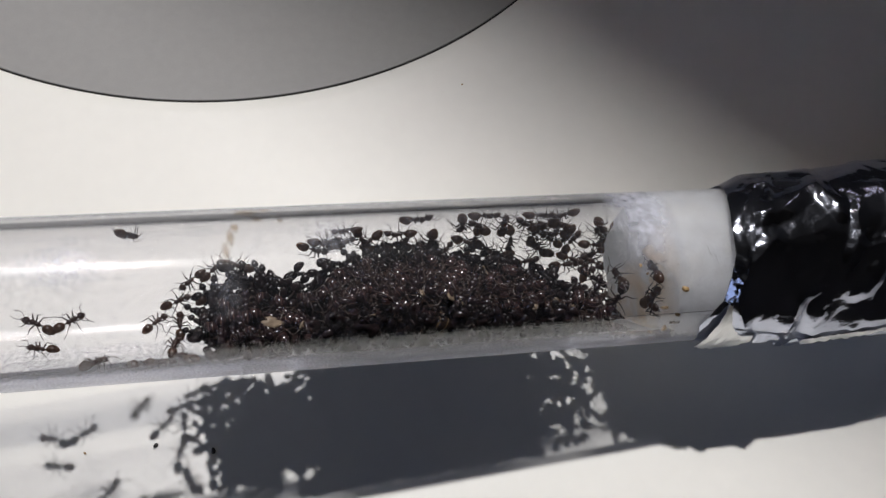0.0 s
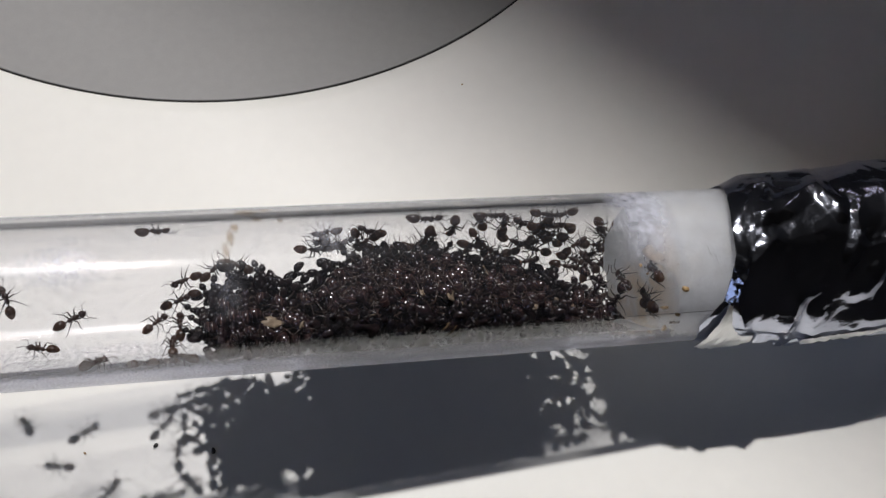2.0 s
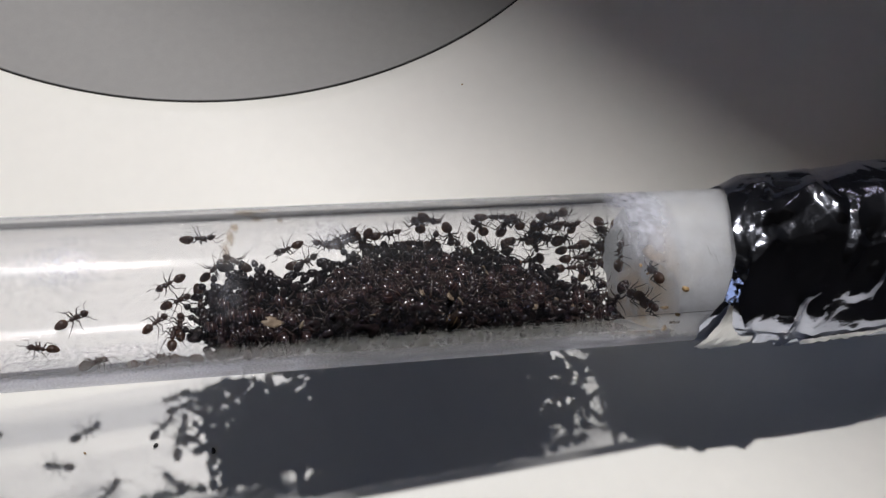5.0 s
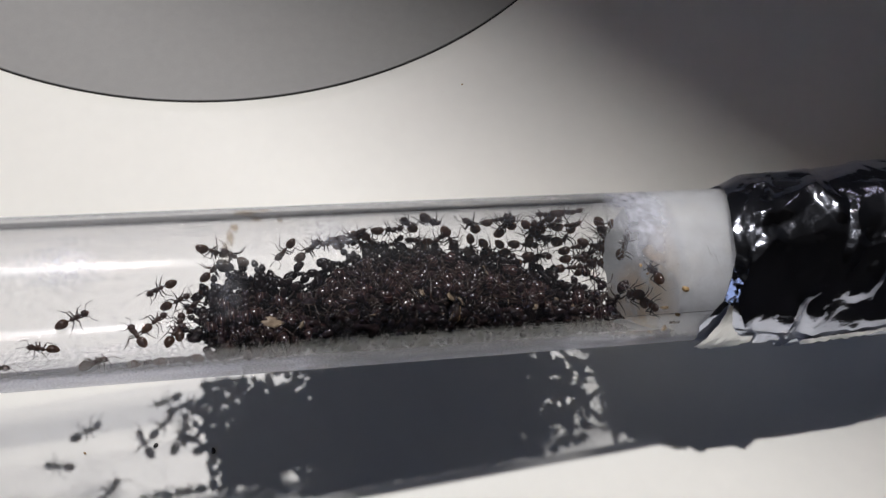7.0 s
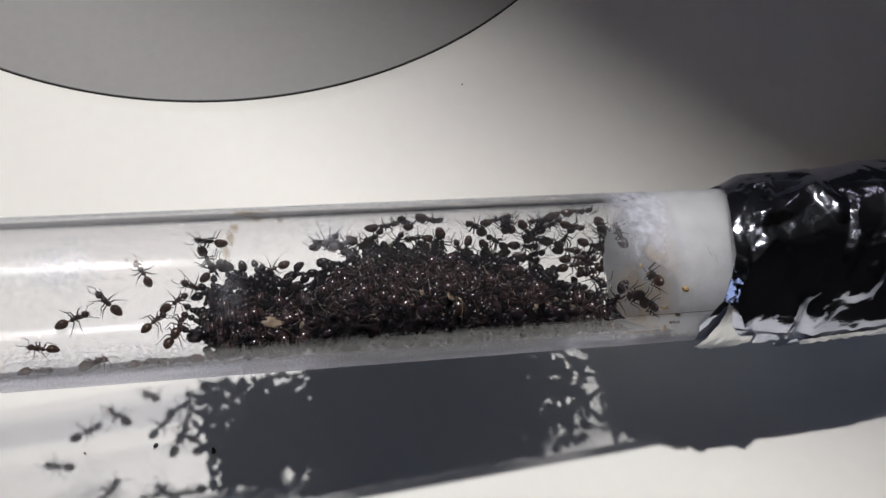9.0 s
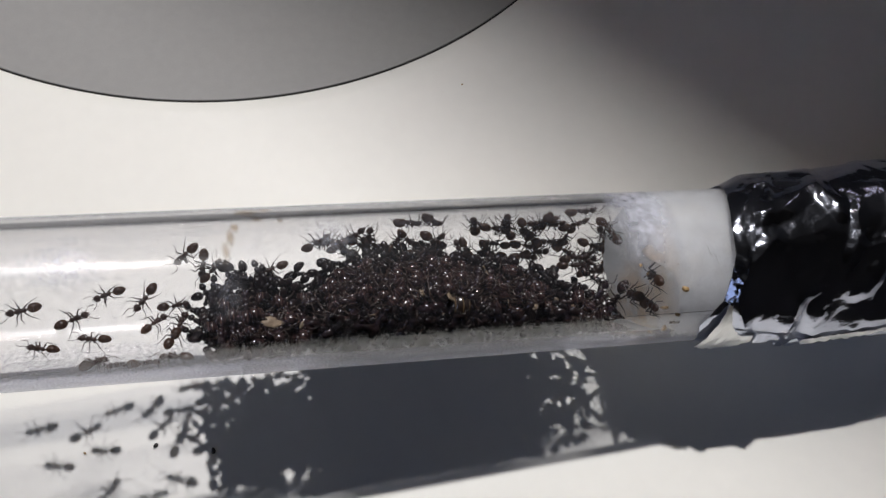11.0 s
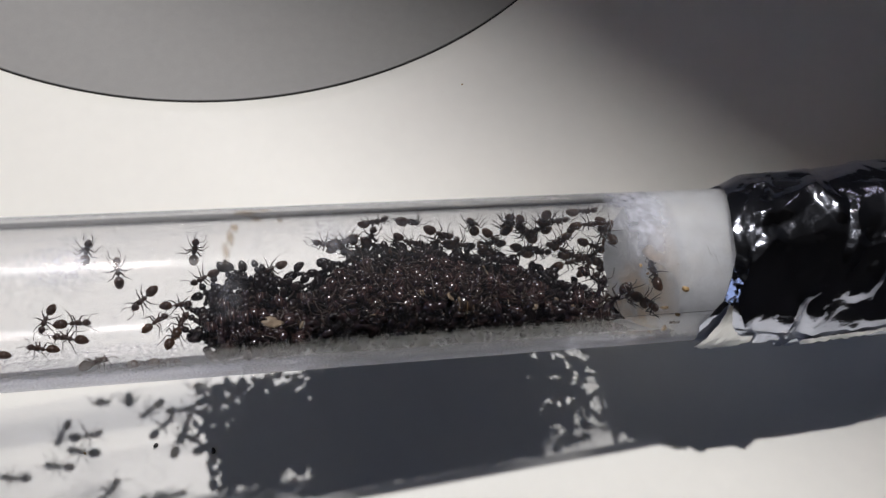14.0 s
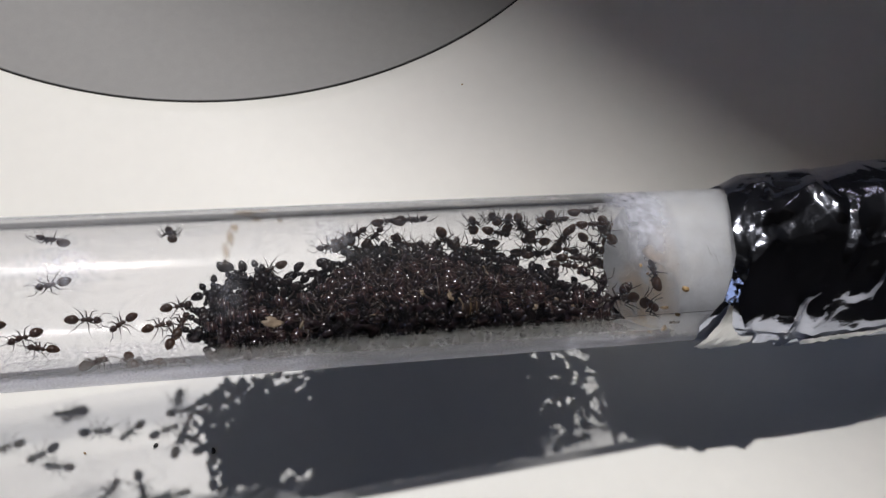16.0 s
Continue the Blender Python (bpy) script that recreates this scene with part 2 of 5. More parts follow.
# ---------------------------------------------------------------- room
def room():
    along, out = Vector((0.68, -0.73, 0)).normalized(), Vector((0.73, 0.68, 0)).normalized()
    turn = Matrix((along, out, Vector((0, 0, 1)))).transposed().to_4x4()
    mid = Vector((0.1394, 0.7033, 0))

    def slab(name, lo, hi, mat, label, category):
        bm = bmesh.new()
        box(bm, lo, hi)
        ob = part(name, bm, mat, None, "", False)
        ob.matrix_world = Matrix.Translation(mid) @ turn
        return tagged(ob, label, category, kind="structure")

    # unseen room; its sill and openings are set to shape the light
    low, high, sill, head = -0.75, 2.66, 1.496, 2.05
    slab("wall_north", (-1.2, 0, low), (1.2, 0.1, 0.37), WALL, "plain painted wall below two windows", "wall")
    # small low opening, added for sky glints in the foil
    slab("wall_north_west", (-1.2, 0, 0.37), (0.24, 0.1, 0.49), WALL, "plain painted wall beside a low window", "wall")
    slab("wall_north_east", (0.36, 0, 0.37), (1.2, 0.1, 0.49), WALL, "plain painted wall beside a low window", "wall")
    slab("wall_north_middle", (-1.2, 0, 0.49), (1.2, 0.1, sill), WALL, "plain painted wall between two windows", "wall")
    slab("wall_north_head", (-1.2, 0, head), (1.2, 0.1, high), WALL, "plain painted wall above a high window", "wall")
    slab("wall_north_pier", (-1.2, 0, sill), (-0.45, 0.1, head), WALL, "plain painted wall beside a high window", "wall")
    slab("wall_north_pier_far", (0.149, 0, sill), (1.2, 0.1, head), WALL, "plain painted wall beside a high window", "wall")
    # south window, added out of view to fill the shadows with sky light
    for name, lo, hi in (("wall_south", (-1.2, low), (1.2, 0.6)), ("wall_south_head", (-1.2, 1.5), (1.2, high)),
                         ("wall_south_pier", (-1.2, 0.6), (-0.6, 1.5)), ("wall_south_pier_far", (0.6, 0.6), (1.2, 1.5))):
        slab(name, (lo[0], -2.1, lo[1]), (hi[0], -2.0, hi[1]), WALL, "unseen plain wall round a small window added for fill light", "wall")
    slab("wall_west", (-1.3, -2.0, low), (-1.2, 0, high), WALL, "plain painted wall of the room", "wall")
    slab("wall_east", (1.2, -2.0, low), (1.3, 0, high), WALL, "plain painted wall of the room", "wall")
    slab("floor", (-1.3, -2.1, low - 0.1), (1.3, 0.1, low), FLOOR, "dark brown floor of the room", "floor")
    slab("ceiling", (-1.3, -2.1, high), (1.3, 0.1, high + 0.1), WALL, "plain painted ceiling of the room", "ceiling")


room()

# ---------------------------------------------------------------- worktop with the round grey inset
HUB, HOLE = Vector((3.23, 96.23, 0)) * MM, 61.46


def worktop():
    top = new("worktop")
    bm = bmesh.new()
    rows = [(HOLE + 0.13, -3.0), (HOLE + 0.13, -0.42), (HOLE + 0.16, -0.38), (HOLE + 0.3, -0.33), (HOLE + 1.0, -0.13),
            (HOLE + 1.5, -0.03), (HOLE + 1.9, 0), (HOLE + 2.3, 0), (90, 0), (160, 0), (320, 0), (320, -30)]
    n = 256

    def rim(k, r, z):
        """r is cut short where the worktop ends, 70 mm before the tube."""
        a = k * math.tau / n
        r = min(r, 166.23 / max(0.01, -math.sin(a)))
        return HUB + Vector((math.cos(a) * r, math.sin(a) * r, z)) * MM

    skin(bm, [[rim(k, r, z) for k in range(n)] for r, z in rows], caps=False)
    part("surface", bm, WHITE, top, "glossy off-white lacquered surface")
    bm = bmesh.new()
    skin(bm, [[HUB + Vector((math.cos(k * math.tau / n) * r, math.sin(k * math.tau / n) * r, z)) * MM for k in range(n)]
              for r, z in ((HOLE - 0.14, -2.9), (HOLE - 0.14, -0.36), (HOLE - 0.17, -0.33), (HOLE - 0.3, -0.33), (30, -0.33), (0.5, -0.33))])
    part("inset_disc", bm, GREY, top, "matt grey speckled round plate, slightly sunk")
    bm = bmesh.new()
    skin(bm, [[HUB + Vector((math.cos(k * math.tau / n) * r, math.sin(k * math.tau / n) * r, -0.46)) * MM for k in range(n)]
              for r in (HOLE - 0.15, HOLE + 0.135)], caps=False)
    part("gap", bm, DARK, top, "dark narrow joint round the plate")
    bm = bmesh.new()
    skin(bm, [[HUB + Vector((math.cos(k * math.tau / 24) * r, math.sin(k * math.tau / 24) * r, z)) * MM for k in range(24)]
              for r, z in ((118, -750), (118, -30.1))])
    part("base", bm, WHITE, top)
    return tagged(top, "off-white worktop with a round grey inset plate", "table")


worktop()

# ---------------------------------------------------------------- the tube's own space
SLOPE = radians(6.0)
AXIS_AT = Vector((24, 0, 16.705))
ALONG = Vector((math.cos(SLOPE), 0, -math.sin(SLOPE)))
FRONT, ABOVE = Vector((0, -1, 0)), Vector((math.sin(SLOPE), 0, math.cos(SLOPE)))


def spot(u, phi, rho):
    """A place in metres: u mm along the tube, phi degrees round it (0 towards the viewer, 90 up), rho mm off its axis."""
    a = radians(phi)
    return (AXIS_AT + ALONG * u + (FRONT * math.cos(a) + ABOVE * math.sin(a)) * rho) * MM


def on_wall(u, phi, yaw, rho=6.95, pitch=0.0, roll=0.0):
    """Standing on the inner wall, head towards yaw (0 along the tube, 90 round it)."""
    a = radians(phi)
    inward = -(FRONT * math.cos(a) + ABOVE * math.sin(a))
    round_it = -FRONT * math.sin(a) + ABOVE * math.cos(a)
    x = ALONG * math.cos(radians(yaw)) + round_it * math.sin(radians(yaw))
    m = Matrix((x, inward.cross(x), inward)).transposed().to_4x4()
    return Matrix.Translation(spot(u, phi, rho)) @ m @ pose(0, 0, 0, roll, pitch, 0)


def tube_rings(radius, lo, hi, steps, sides, wobble=None):
    return [[spot(lo + (hi - lo) * i / steps, 360 * k / sides, radius if wobble is None else radius + wobble(i / steps, k / sides))
             for k in range(sides)] for i in range(steps + 1)]


def test_tube():
    tube = new("test_tube")
    bm = bmesh.new()
    outer, inner = tube_rings(8.0, -75, 82, 24, 96), tube_rings(7.0, -75, 80, 24, 96)
    skin(bm, outer[::-1] + inner, caps=False)
    ends = [e for e in bm.edges if e.is_boundary]
    bmesh.ops.holes_fill(bm, edges=ends, sides=200)
    glass = part("glass_wall", bm, GLASS, tube, "clear glass")
    glass.visible_shadow = False
    bm = bmesh.new()
    skin(bm, tube_rings(6.985, -74, 26, 24, 96), caps=False)
    part("residue_film", bm, FILM, tube, "streaky dried film on the glass")
    # films that thin towards their borders; all but milky_film paint in light and shade
    for name, mat, lo, hi, far, rho, label in (("lower_shade_strip", LOWER_SHADE, -76, 24, 17, 6.975, "added grey veil painting shade and glow on the lower glass"),
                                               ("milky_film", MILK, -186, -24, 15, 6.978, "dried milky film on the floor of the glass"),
                                               ("upper_dark_rim", DARK_RIM, 132, 166, 16, 8.012, "grey tint painting the dark refraction along the top of the glass"),
                                               ("upper_shade_veil", UPPER_SHADE, 108, 214, 15.5, 6.975, "added thin grey veil on the upper glass to darken the shadow below"),
                                               ("rim_glow_film", RIM_GLOW, -30, 26, 23, 8.012, "added milky film painting light within the front glass")):
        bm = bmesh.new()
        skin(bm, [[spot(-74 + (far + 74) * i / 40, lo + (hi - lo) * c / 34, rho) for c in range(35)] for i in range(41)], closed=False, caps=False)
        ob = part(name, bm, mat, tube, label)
        thick = ob.data.attributes.new("film_amount", "FLOAT", "POINT")
        thick.data.foreach_set("value", [(float(np.interp(v // 35, (0, 17, 21, 34, 36, 40), (0.8, 0.8, 1, 1, 0.6, 0.4))) * float(np.interp(v % 35, (0, 3, 9, 19, 34), (1.25, 1.7, 1.2, 0.62, 0))) if mat is RIM_GLOW else min(1, 0.5 * (40 - v // 35))) * min(1, max(0, (hi - lo) * (v % 35) / 34 / 6), max(0, (hi - lo) * (34 - v % 35) / 34 / 16)) for v in range(len(ob.data.vertices))])
    # the first two marks paint the sun's glare, the next four are finger smudges
    marks = [(SMUDGE_GLARE, "smudge_glare", "whitish finger marks and painted sun glare on the glass", *row) for row in (
        (-40, 87, 6.5, 15, 1.1), (-39.5, 88, 2.6, 24, 0.9), (-16, 104, 2.6, 20, 0.8), (-25.6, 64, 1.8, 22, 0.35), (-22.8, 92, 1.2, 16, 0.4), (-27.5, 112, 1.6, 10, 0.4))]
    marks += [(SMEAR, "smear", "thin brownish smear on the glass", *row) for row in (
        (-23.2, 131, 1.3, 7, 1.0), (-22.3, 121, 0.6, 5, 0.9), (-24.5, 112, 0.5, 5, 1.1), (-25.0, 103, 0.45, 8, 1.0), (-25.5, 93, 0.4, 8, 0.8), (-21.4, 134, 0.8, 5, 0.7), (-20.2, 118, 0.35, 4, 0.6))]
    for mat, name, label, u, phi, wide, tall, share in marks:
        bm = bmesh.new()
        skin(bm, [[spot(u + wide * (i / 8 - 1), phi + tall * (c / 8 - 1), 8.014) for c in range(17)] for i in range(17)], closed=False, caps=False)
        ob = part(name, bm, mat, tube, label)
        thick = ob.data.attributes.new("film_amount", "FLOAT", "POINT")
        thick.data.foreach_set("value", [share * max(0, 1 - ((v // 17 / 8 - 1) ** 2 + (v % 17 / 8 - 1) ** 2) * (1 + 0.7 * noise.noise(Vector((v // 17 * 0.5, v % 17 * 0.5, u)))))
                                         for v in range(len(ob.data.vertices))])
    # dark sheet added inside the glass wall to darken the tube's shadow edge
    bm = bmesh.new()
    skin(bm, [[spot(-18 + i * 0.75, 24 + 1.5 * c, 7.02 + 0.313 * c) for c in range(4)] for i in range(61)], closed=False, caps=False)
    ob = part("shadow_edge_sheet", bm, EDGE_SHADE, tube, "added dark sheet in the glass that darkens the shadow edge")
    thick = ob.data.attributes.new("film_amount", "FLOAT", "POINT")
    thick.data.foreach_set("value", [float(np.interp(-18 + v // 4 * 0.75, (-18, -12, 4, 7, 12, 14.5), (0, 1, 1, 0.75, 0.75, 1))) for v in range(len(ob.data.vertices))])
    return tagged(tube, "clear glass test tube lying tilted on the worktop", "test tube")


def cotton():
    """The plug; its face slants, and along the upper glass it reaches further out."""
    bm = bmesh.new()
    rings = []
    fronts = [(r, min(1, max(0, (r - 5.5) / 1.53)) ** 1.7) for r in (0.3, 1.6, 2.8, 4.0, 4.9, 5.5, 5.9, 6.25, 6.55, 6.8, 6.95, 7.03)] + [(7.03, 1.03), (7.03, 1.06)]
    for r, lip in fronts:
        ring = []
        for k in range(120):
            a = math.tau * k / 120
            touch = float(np.interp((math.degrees(a) + 180) % 360 - 180, (-180, -120, -90, -27, 0, 30, 50, 62, 69, 77, 86, 93, 103, 120, 150, 180),
                                    (17.2, 17.2, 18.0, 20.6, 19.8, 19.3, 18.8, 18.2, 16.6, 15.4, 16.2, 17.0, 17.0, 17.2, 17.4, 17.2)))
            u = (17.0 + 0.05 * r * math.cos(a) + 0.13 * r * math.sin(a)) * (1 - min(lip, 1)) + touch * min(lip, 1) + max(0, lip - 1) * 15
            p = spot(u, math.degrees(a), r)
            q = p / MM
            j = noise.noise(q * 0.4) * 0.8 + noise.noise(q * 1.1) * 0.6 + noise.noise(q * 2.6) * 0.35
            ring.append(p + ALONG * j * MM * (0.55 if r > 6 else 0.45))
        rings.append(ring)
    for u, r in ((22.4, 7.03), (25, 7.03), (37, 7.03), (47, 7.03), (48, 5)):
        rings.append([spot(u, 360 * k / 120, r) for k in range(120)])
    skin(bm, rings)
    plug = part("cotton_plug", bm, COTTON)
    bm = bmesh.new()
    skin(bm, [[spot(12.6 + 7.4 * i / 40 + 0.5 * noise.noise(Vector((c * 0.25, i * 0.1, 4))), 58 + 116 * c / 40, 7.045) for c in range(41)] for i in range(41)], closed=False, caps=False)
    ob = part("thin_wisps", bm, WISP, plug, "thin white cotton wisps stuck to the glass")
    thick = ob.data.attributes.new("film_amount", "FLOAT", "POINT")
    thick.data.foreach_set("value", [float(np.interp(v // 41, (0, 6, 17, 26, 40), (0, 0.25, 1.0, 1.0, 0))) * min(1, v % 41 / 14, (40 - v % 41) / 5) for v in range(len(ob.data.vertices))])
    bm = bmesh.new()
    rng = random.Random(4)
    for k in range(150):
        phi, u = rng.gauss(112, 24), 13.6 + rng.uniform(-1.2, 0.8)
        swing, way, long = rng.uniform(-7, 7), rng.uniform(-1, 1), rng.uniform(0.4, 1.5)
        sweep(bm, [spot(u + way * long * c / 4, phi + swing * (c / 4) ** 2 + 3 * math.sin(c * 1.3 + k), 6.955 - rng.uniform(0, 0.1)) for c in range(5)],
              [rng.uniform(0.006, 0.014) * MM] * 5, 3)
    for k in range(50):
        a, r = radians(rng.uniform(-30, 165)), rng.uniform(1.5, 5.5)
        u, way = 16.8 + 0.05 * r * math.cos(a) + 0.13 * r * math.sin(a) + rng.uniform(-0.3, 0.3), radians(rng.uniform(0, 360))
        long, bend = rng.uniform(0.5, 1.8), rng.uniform(-1.2, 1.2)
        turn = [way + bend * c / 4 for c in range(5)]
        points = [Vector((r * math.cos(a), r * math.sin(a)))]
        for c in range(4):
            points.append(points[-1] + Vector((math.cos(turn[c]), math.sin(turn[c]))) * long / 4)
        points = [p if p.length < 6.9 else p * (6.9 / p.length) for p in points]
        sweep(bm, [spot(u - 0.5 * math.sin(c * 0.8) * rng.random(), math.degrees(math.atan2(p.y, p.x)), p.length) for c, p in enumerate(points)],
              [rng.uniform(0.006, 0.013) * MM] * 5, 3)
    part("loose_fibres", bm, FLUFF, plug, "fuzzy loose cotton fibres")
    return tagged(plug, "wet white cotton plug stuffed in the test tube", "cotton")


def foil_edge(phi):
    """How far along the tube the sleeve begins, at phi round it."""
    knots = ((-180, 27), (-60, 27), (-20, 24), (-7, 22.6), (14, 21.9), (29, 22.7), (40, 24), (52, 24.2), (70, 25), (90, 25.1), (119, 26.2), (150, 27.4), (180, 27))
    for (a, x), (b, y) in zip(knots, knots[1:]):
        if a <= phi <= b:
            return x + (y - x) * (phi - a) / (b - a) + 0.35 * noise.noise(Vector((phi * 0.09, 3, 1)))
    return 27


def foil():
    wrap = new("foil_sleeve")
    bm = bmesh.new()
    sides, steps = 300, 220

    def knot_height(i, j, seed):
        return math.sin(i * 127.1 + j * 311.7 + seed * 74.7) * 43758.5453 % 1 * 2 - 1

    def facets(x, y, seed):
        """Flat three-cornered facets between knots of random height."""
        a, b = x - y / math.sqrt(3), y * 2 / math.sqrt(3)
        i, j = math.floor(a), math.floor(b)
        a, b = a - i, b - j
        if a + b < 1:
            return (1 - a - b) * knot_height(i, j, seed) + a * knot_height(i + 1, j, seed) + b * knot_height(i, j + 1, seed)
        return (a + b - 1) * knot_height(i + 1, j + 1, seed) + (1 - b) * knot_height(i + 1, j, seed) + (1 - a) * knot_height(i, j + 1, seed)

    # creases: places along (mm) and round (degrees), height, half width
    creases = [(((27.3, 97), (31, 100), (33.4, 111), (35.9, 120), (36.1, 107), (37.3, 96)), 0.5, 1.5), (((26.6, 62), (29.3, 80)), 0.3, 1.3),
               (((38.9, 93), (38.6, 77), (37.1, 58), (36.4, 50)), 0.4, 1.3), (((31.3, 43), (34.5, 52), (36.2, 49), (38.5, 42)), 0.4, 1.7),
               (((33.2, -19), (32.2, 0), (31.2, 18), (31.3, 36)), 0.8, 1.6), (((24.6, 72), (24.8, 59), (25, 40), (26.3, 18)), 0.55, 0.9),
               (((43, 70), (40.5, 60), (39.4, 46)), 0.4, 1.8), (((29.2, 124), (28.2, 114), (26.0, 98), (25.0, 72)), 0.45, 0.8),
               (((29, 122), (31.5, 128), (34, 122)), 0.4, 1.0), (((30, 108), (30.6, 120), (32.2, 134)), 0.45, 0.9), (((38.5, 112), (40, 124), (43, 130)), 0.2, 1.6),
               (((44.5, 40), (47, 58), (50, 66)), 0.7, 2.0)]

    def crease(u, phi):
        tall = 0.0
        p = Vector((u, radians(phi) * 8.7))
        for way, high, wide in creases:
            gap = 99.0
            for (a, b), (c, d) in zip(way, way[1:]):
                a, c = Vector((a, radians(b) * 8.7)), Vector((c, radians(d) * 8.7))
                if abs(p.x - a.x) > 12:
                    continue
                f = min(1, max(0, (p - a).dot(c - a) / (c - a).length_squared))
                gap = min(gap, (p - a - (c - a) * f).length)
            if gap < wide:
                tall = max(tall, high * (1 - gap / wide))
        return tall

    def crumple(u, phi):
        arc = radians((phi + 110) % 360) * 8.8
        shift = Vector((u * 0.22, arc * 0.22, 0)), Vector((u * 0.8, arc * 0.8, 5))
        x = u + 1.6 * noise.noise(shift[0]) + 0.5 * noise.noise(shift[1])
        y = arc + 1.6 * noise.noise(shift[0] + Vector((0, 0, 9))) + 0.5 * noise.noise(shift[1] + Vector((0, 0, 9)))
        over = min(1, max(0, (phi - 78) / 26)) if phi < 180 else 0
        patch = min(1, max(0, 0.4 + 0.8 * noise.noise(Vector((u * 0.13, arc * 0.13, 3))) + 0.4 * over))
        return ((0.2 + 0.18 * over) * facets(x / 5.2, y / 5.2, 1) + (0.05 + 0.22 * patch) * facets(x / 2.3 + 0.4, y / 2.3, 2)
                + (0.01 + 0.11 * patch) * facets(x / 1.1, y / 1.1 + 0.3, 3) + 0.2)

    rings = []
    for i in range(steps + 1):
        ring = []
        for k in range(sides):
            phi = 360 * k / sides
            round_it = (phi + 180) % 360 - 180
            e = foil_edge(round_it)
            u = e + (80 - e) * (i / steps) ** 1.3
            start = 1 - math.exp(-(u - e) / 1.3)
            swell = (0.22 + 0.078 * (u - 24)) * min(1, max(0, (round_it - 15) / 95)) * min(1, (u - e) / 3)
            bent = round_it + 3.0 * noise.noise(Vector((u * 0.5, phi * 0.07, 2)))
            belly = 0.75 * math.exp(-((round_it - 22) / 24) ** 2) * min(1, max(0, (u - 24) / 3)) * min(1, max(0, (38 - u) / 8))
            skirt = 1.35 * math.exp(-((round_it - 3) / (22 if round_it > 3 else 13)) ** 2) * min(1, max(0, (u - 31.5) / 3.5))
            rise = 0.05 + swell + belly + skirt + (crumple(u, phi) + crease(u + 0.3 * noise.noise(Vector((phi * 0.06, u * 0.6, 8))), bent)) * (0.15 + 0.85 * start)
            ring.append(spot(u, phi, 8.12 + max(0.01, rise)))
        rings.append(ring)
    skin(bm, rings, caps=False)
    wrapped = part("crumpled_wrap", bm, FOIL, wrap, "shiny crumpled foil")
    wrapped.data.set_sharp_from_angle(angle=radians(24))

    def sheet(name, top, foot, lift, mat, label, wrinkle):
        """A loose piece of foil between two lines of (mm along, degrees round), standing off the tube towards its foot."""
        bm = bmesh.new()
        n = 40

        def along_line(way, t):
            t *= len(way) - 1
            k = min(int(t), len(way) - 2)
            return Vector(way[k]).lerp(Vector(way[k + 1]), t - k)

        rows = []
        for i in range(n + 1):
            a, b = along_line(top, i / n), along_line(foot, i / n)
            row = []
            for c in range(13):
                f = c / 12
                p = a.lerp(b, f)
                q = Vector((p.x * 0.9, p.y * 0.12, len(name)))
                row.append(spot(p.x + 0.15 * f * noise.noise(q * 2.2), p.y + 3 * f * noise.noise(q * 1.7),
                                lift[0] + (lift[1] - lift[0]) * f + wrinkle * (abs(noise.noise(q)) + 0.5 * noise.noise(q * 2.6))))
            rows.append(row)
        skin(bm, rows, closed=False, caps=False)
        part(name, bm, mat, wrap, label)

    sheet("edge_fold", ((23.6, 38), (24.1, 52), (24.8, 70), (24.9, 90), (26.0, 119)), ((24.2, 36), (25.1, 51), (26.4, 70), (27.0, 90), (28.6, 119)), (8.3, 9.2), FOIL, "narrow turned-back foil edge", 0.12)
    sheet("torn_flap", ((24.7, 47), (25.6, 36), (26.4, 26), (28.2, 14)), ((22.3, -7), (24.2, -19), (26.2, -20), (28.6, -4)), (8.5, 8.95), FOIL_MATT, "dull white torn foil corner", 0.12)
    sheet("hem_fold", ((28.5, 14), (30.8, 12), (32.2, 14), (33.4, 10)), ((28.5, -3), (30.8, 0), (33.0, -21), (35, -2)), (8.7, 9.25), FOIL, "folded foil pocket at the hem", 0.3)
    sheet("hem_fold", ((33.5, 4), (36, 7), (40, 9), (45, 13)), ((34.6, -9), (36.2, -4), (40, -2), (45.5, 3)), (9.75, 9.55), FOIL_MATT, "bright folded foil edge", 0.2)
    return tagged(wrap, "crumpled shiny aluminium foil sleeve round the tube", "foil")


test_tube()
cotton()
foil()


# ---------------------------------------------------------------- ants
def limb(name, side, hip, knee, ankle, toe):
    """A jointed leg: thick femur, thinner shin, hair-thin foot."""
    f = lambda p: Vector((p[0], p[1] * side, p[2])) * MM
    h = f(hip)
    bm = bmesh.new()
    pts = [f(hip) - h, f(hip).lerp(f(knee), 0.5) - h, f(knee) - h, f(knee).lerp(f(ankle), 0.5) - h, f(ankle) - h, f(toe) - h]
    sweep(bm, pts, [r * MM for r in (0.07, 0.085, 0.055, 0.05, 0.035, 0.02)], 5)
    return name, mesh_of(name, bm, LEG), h


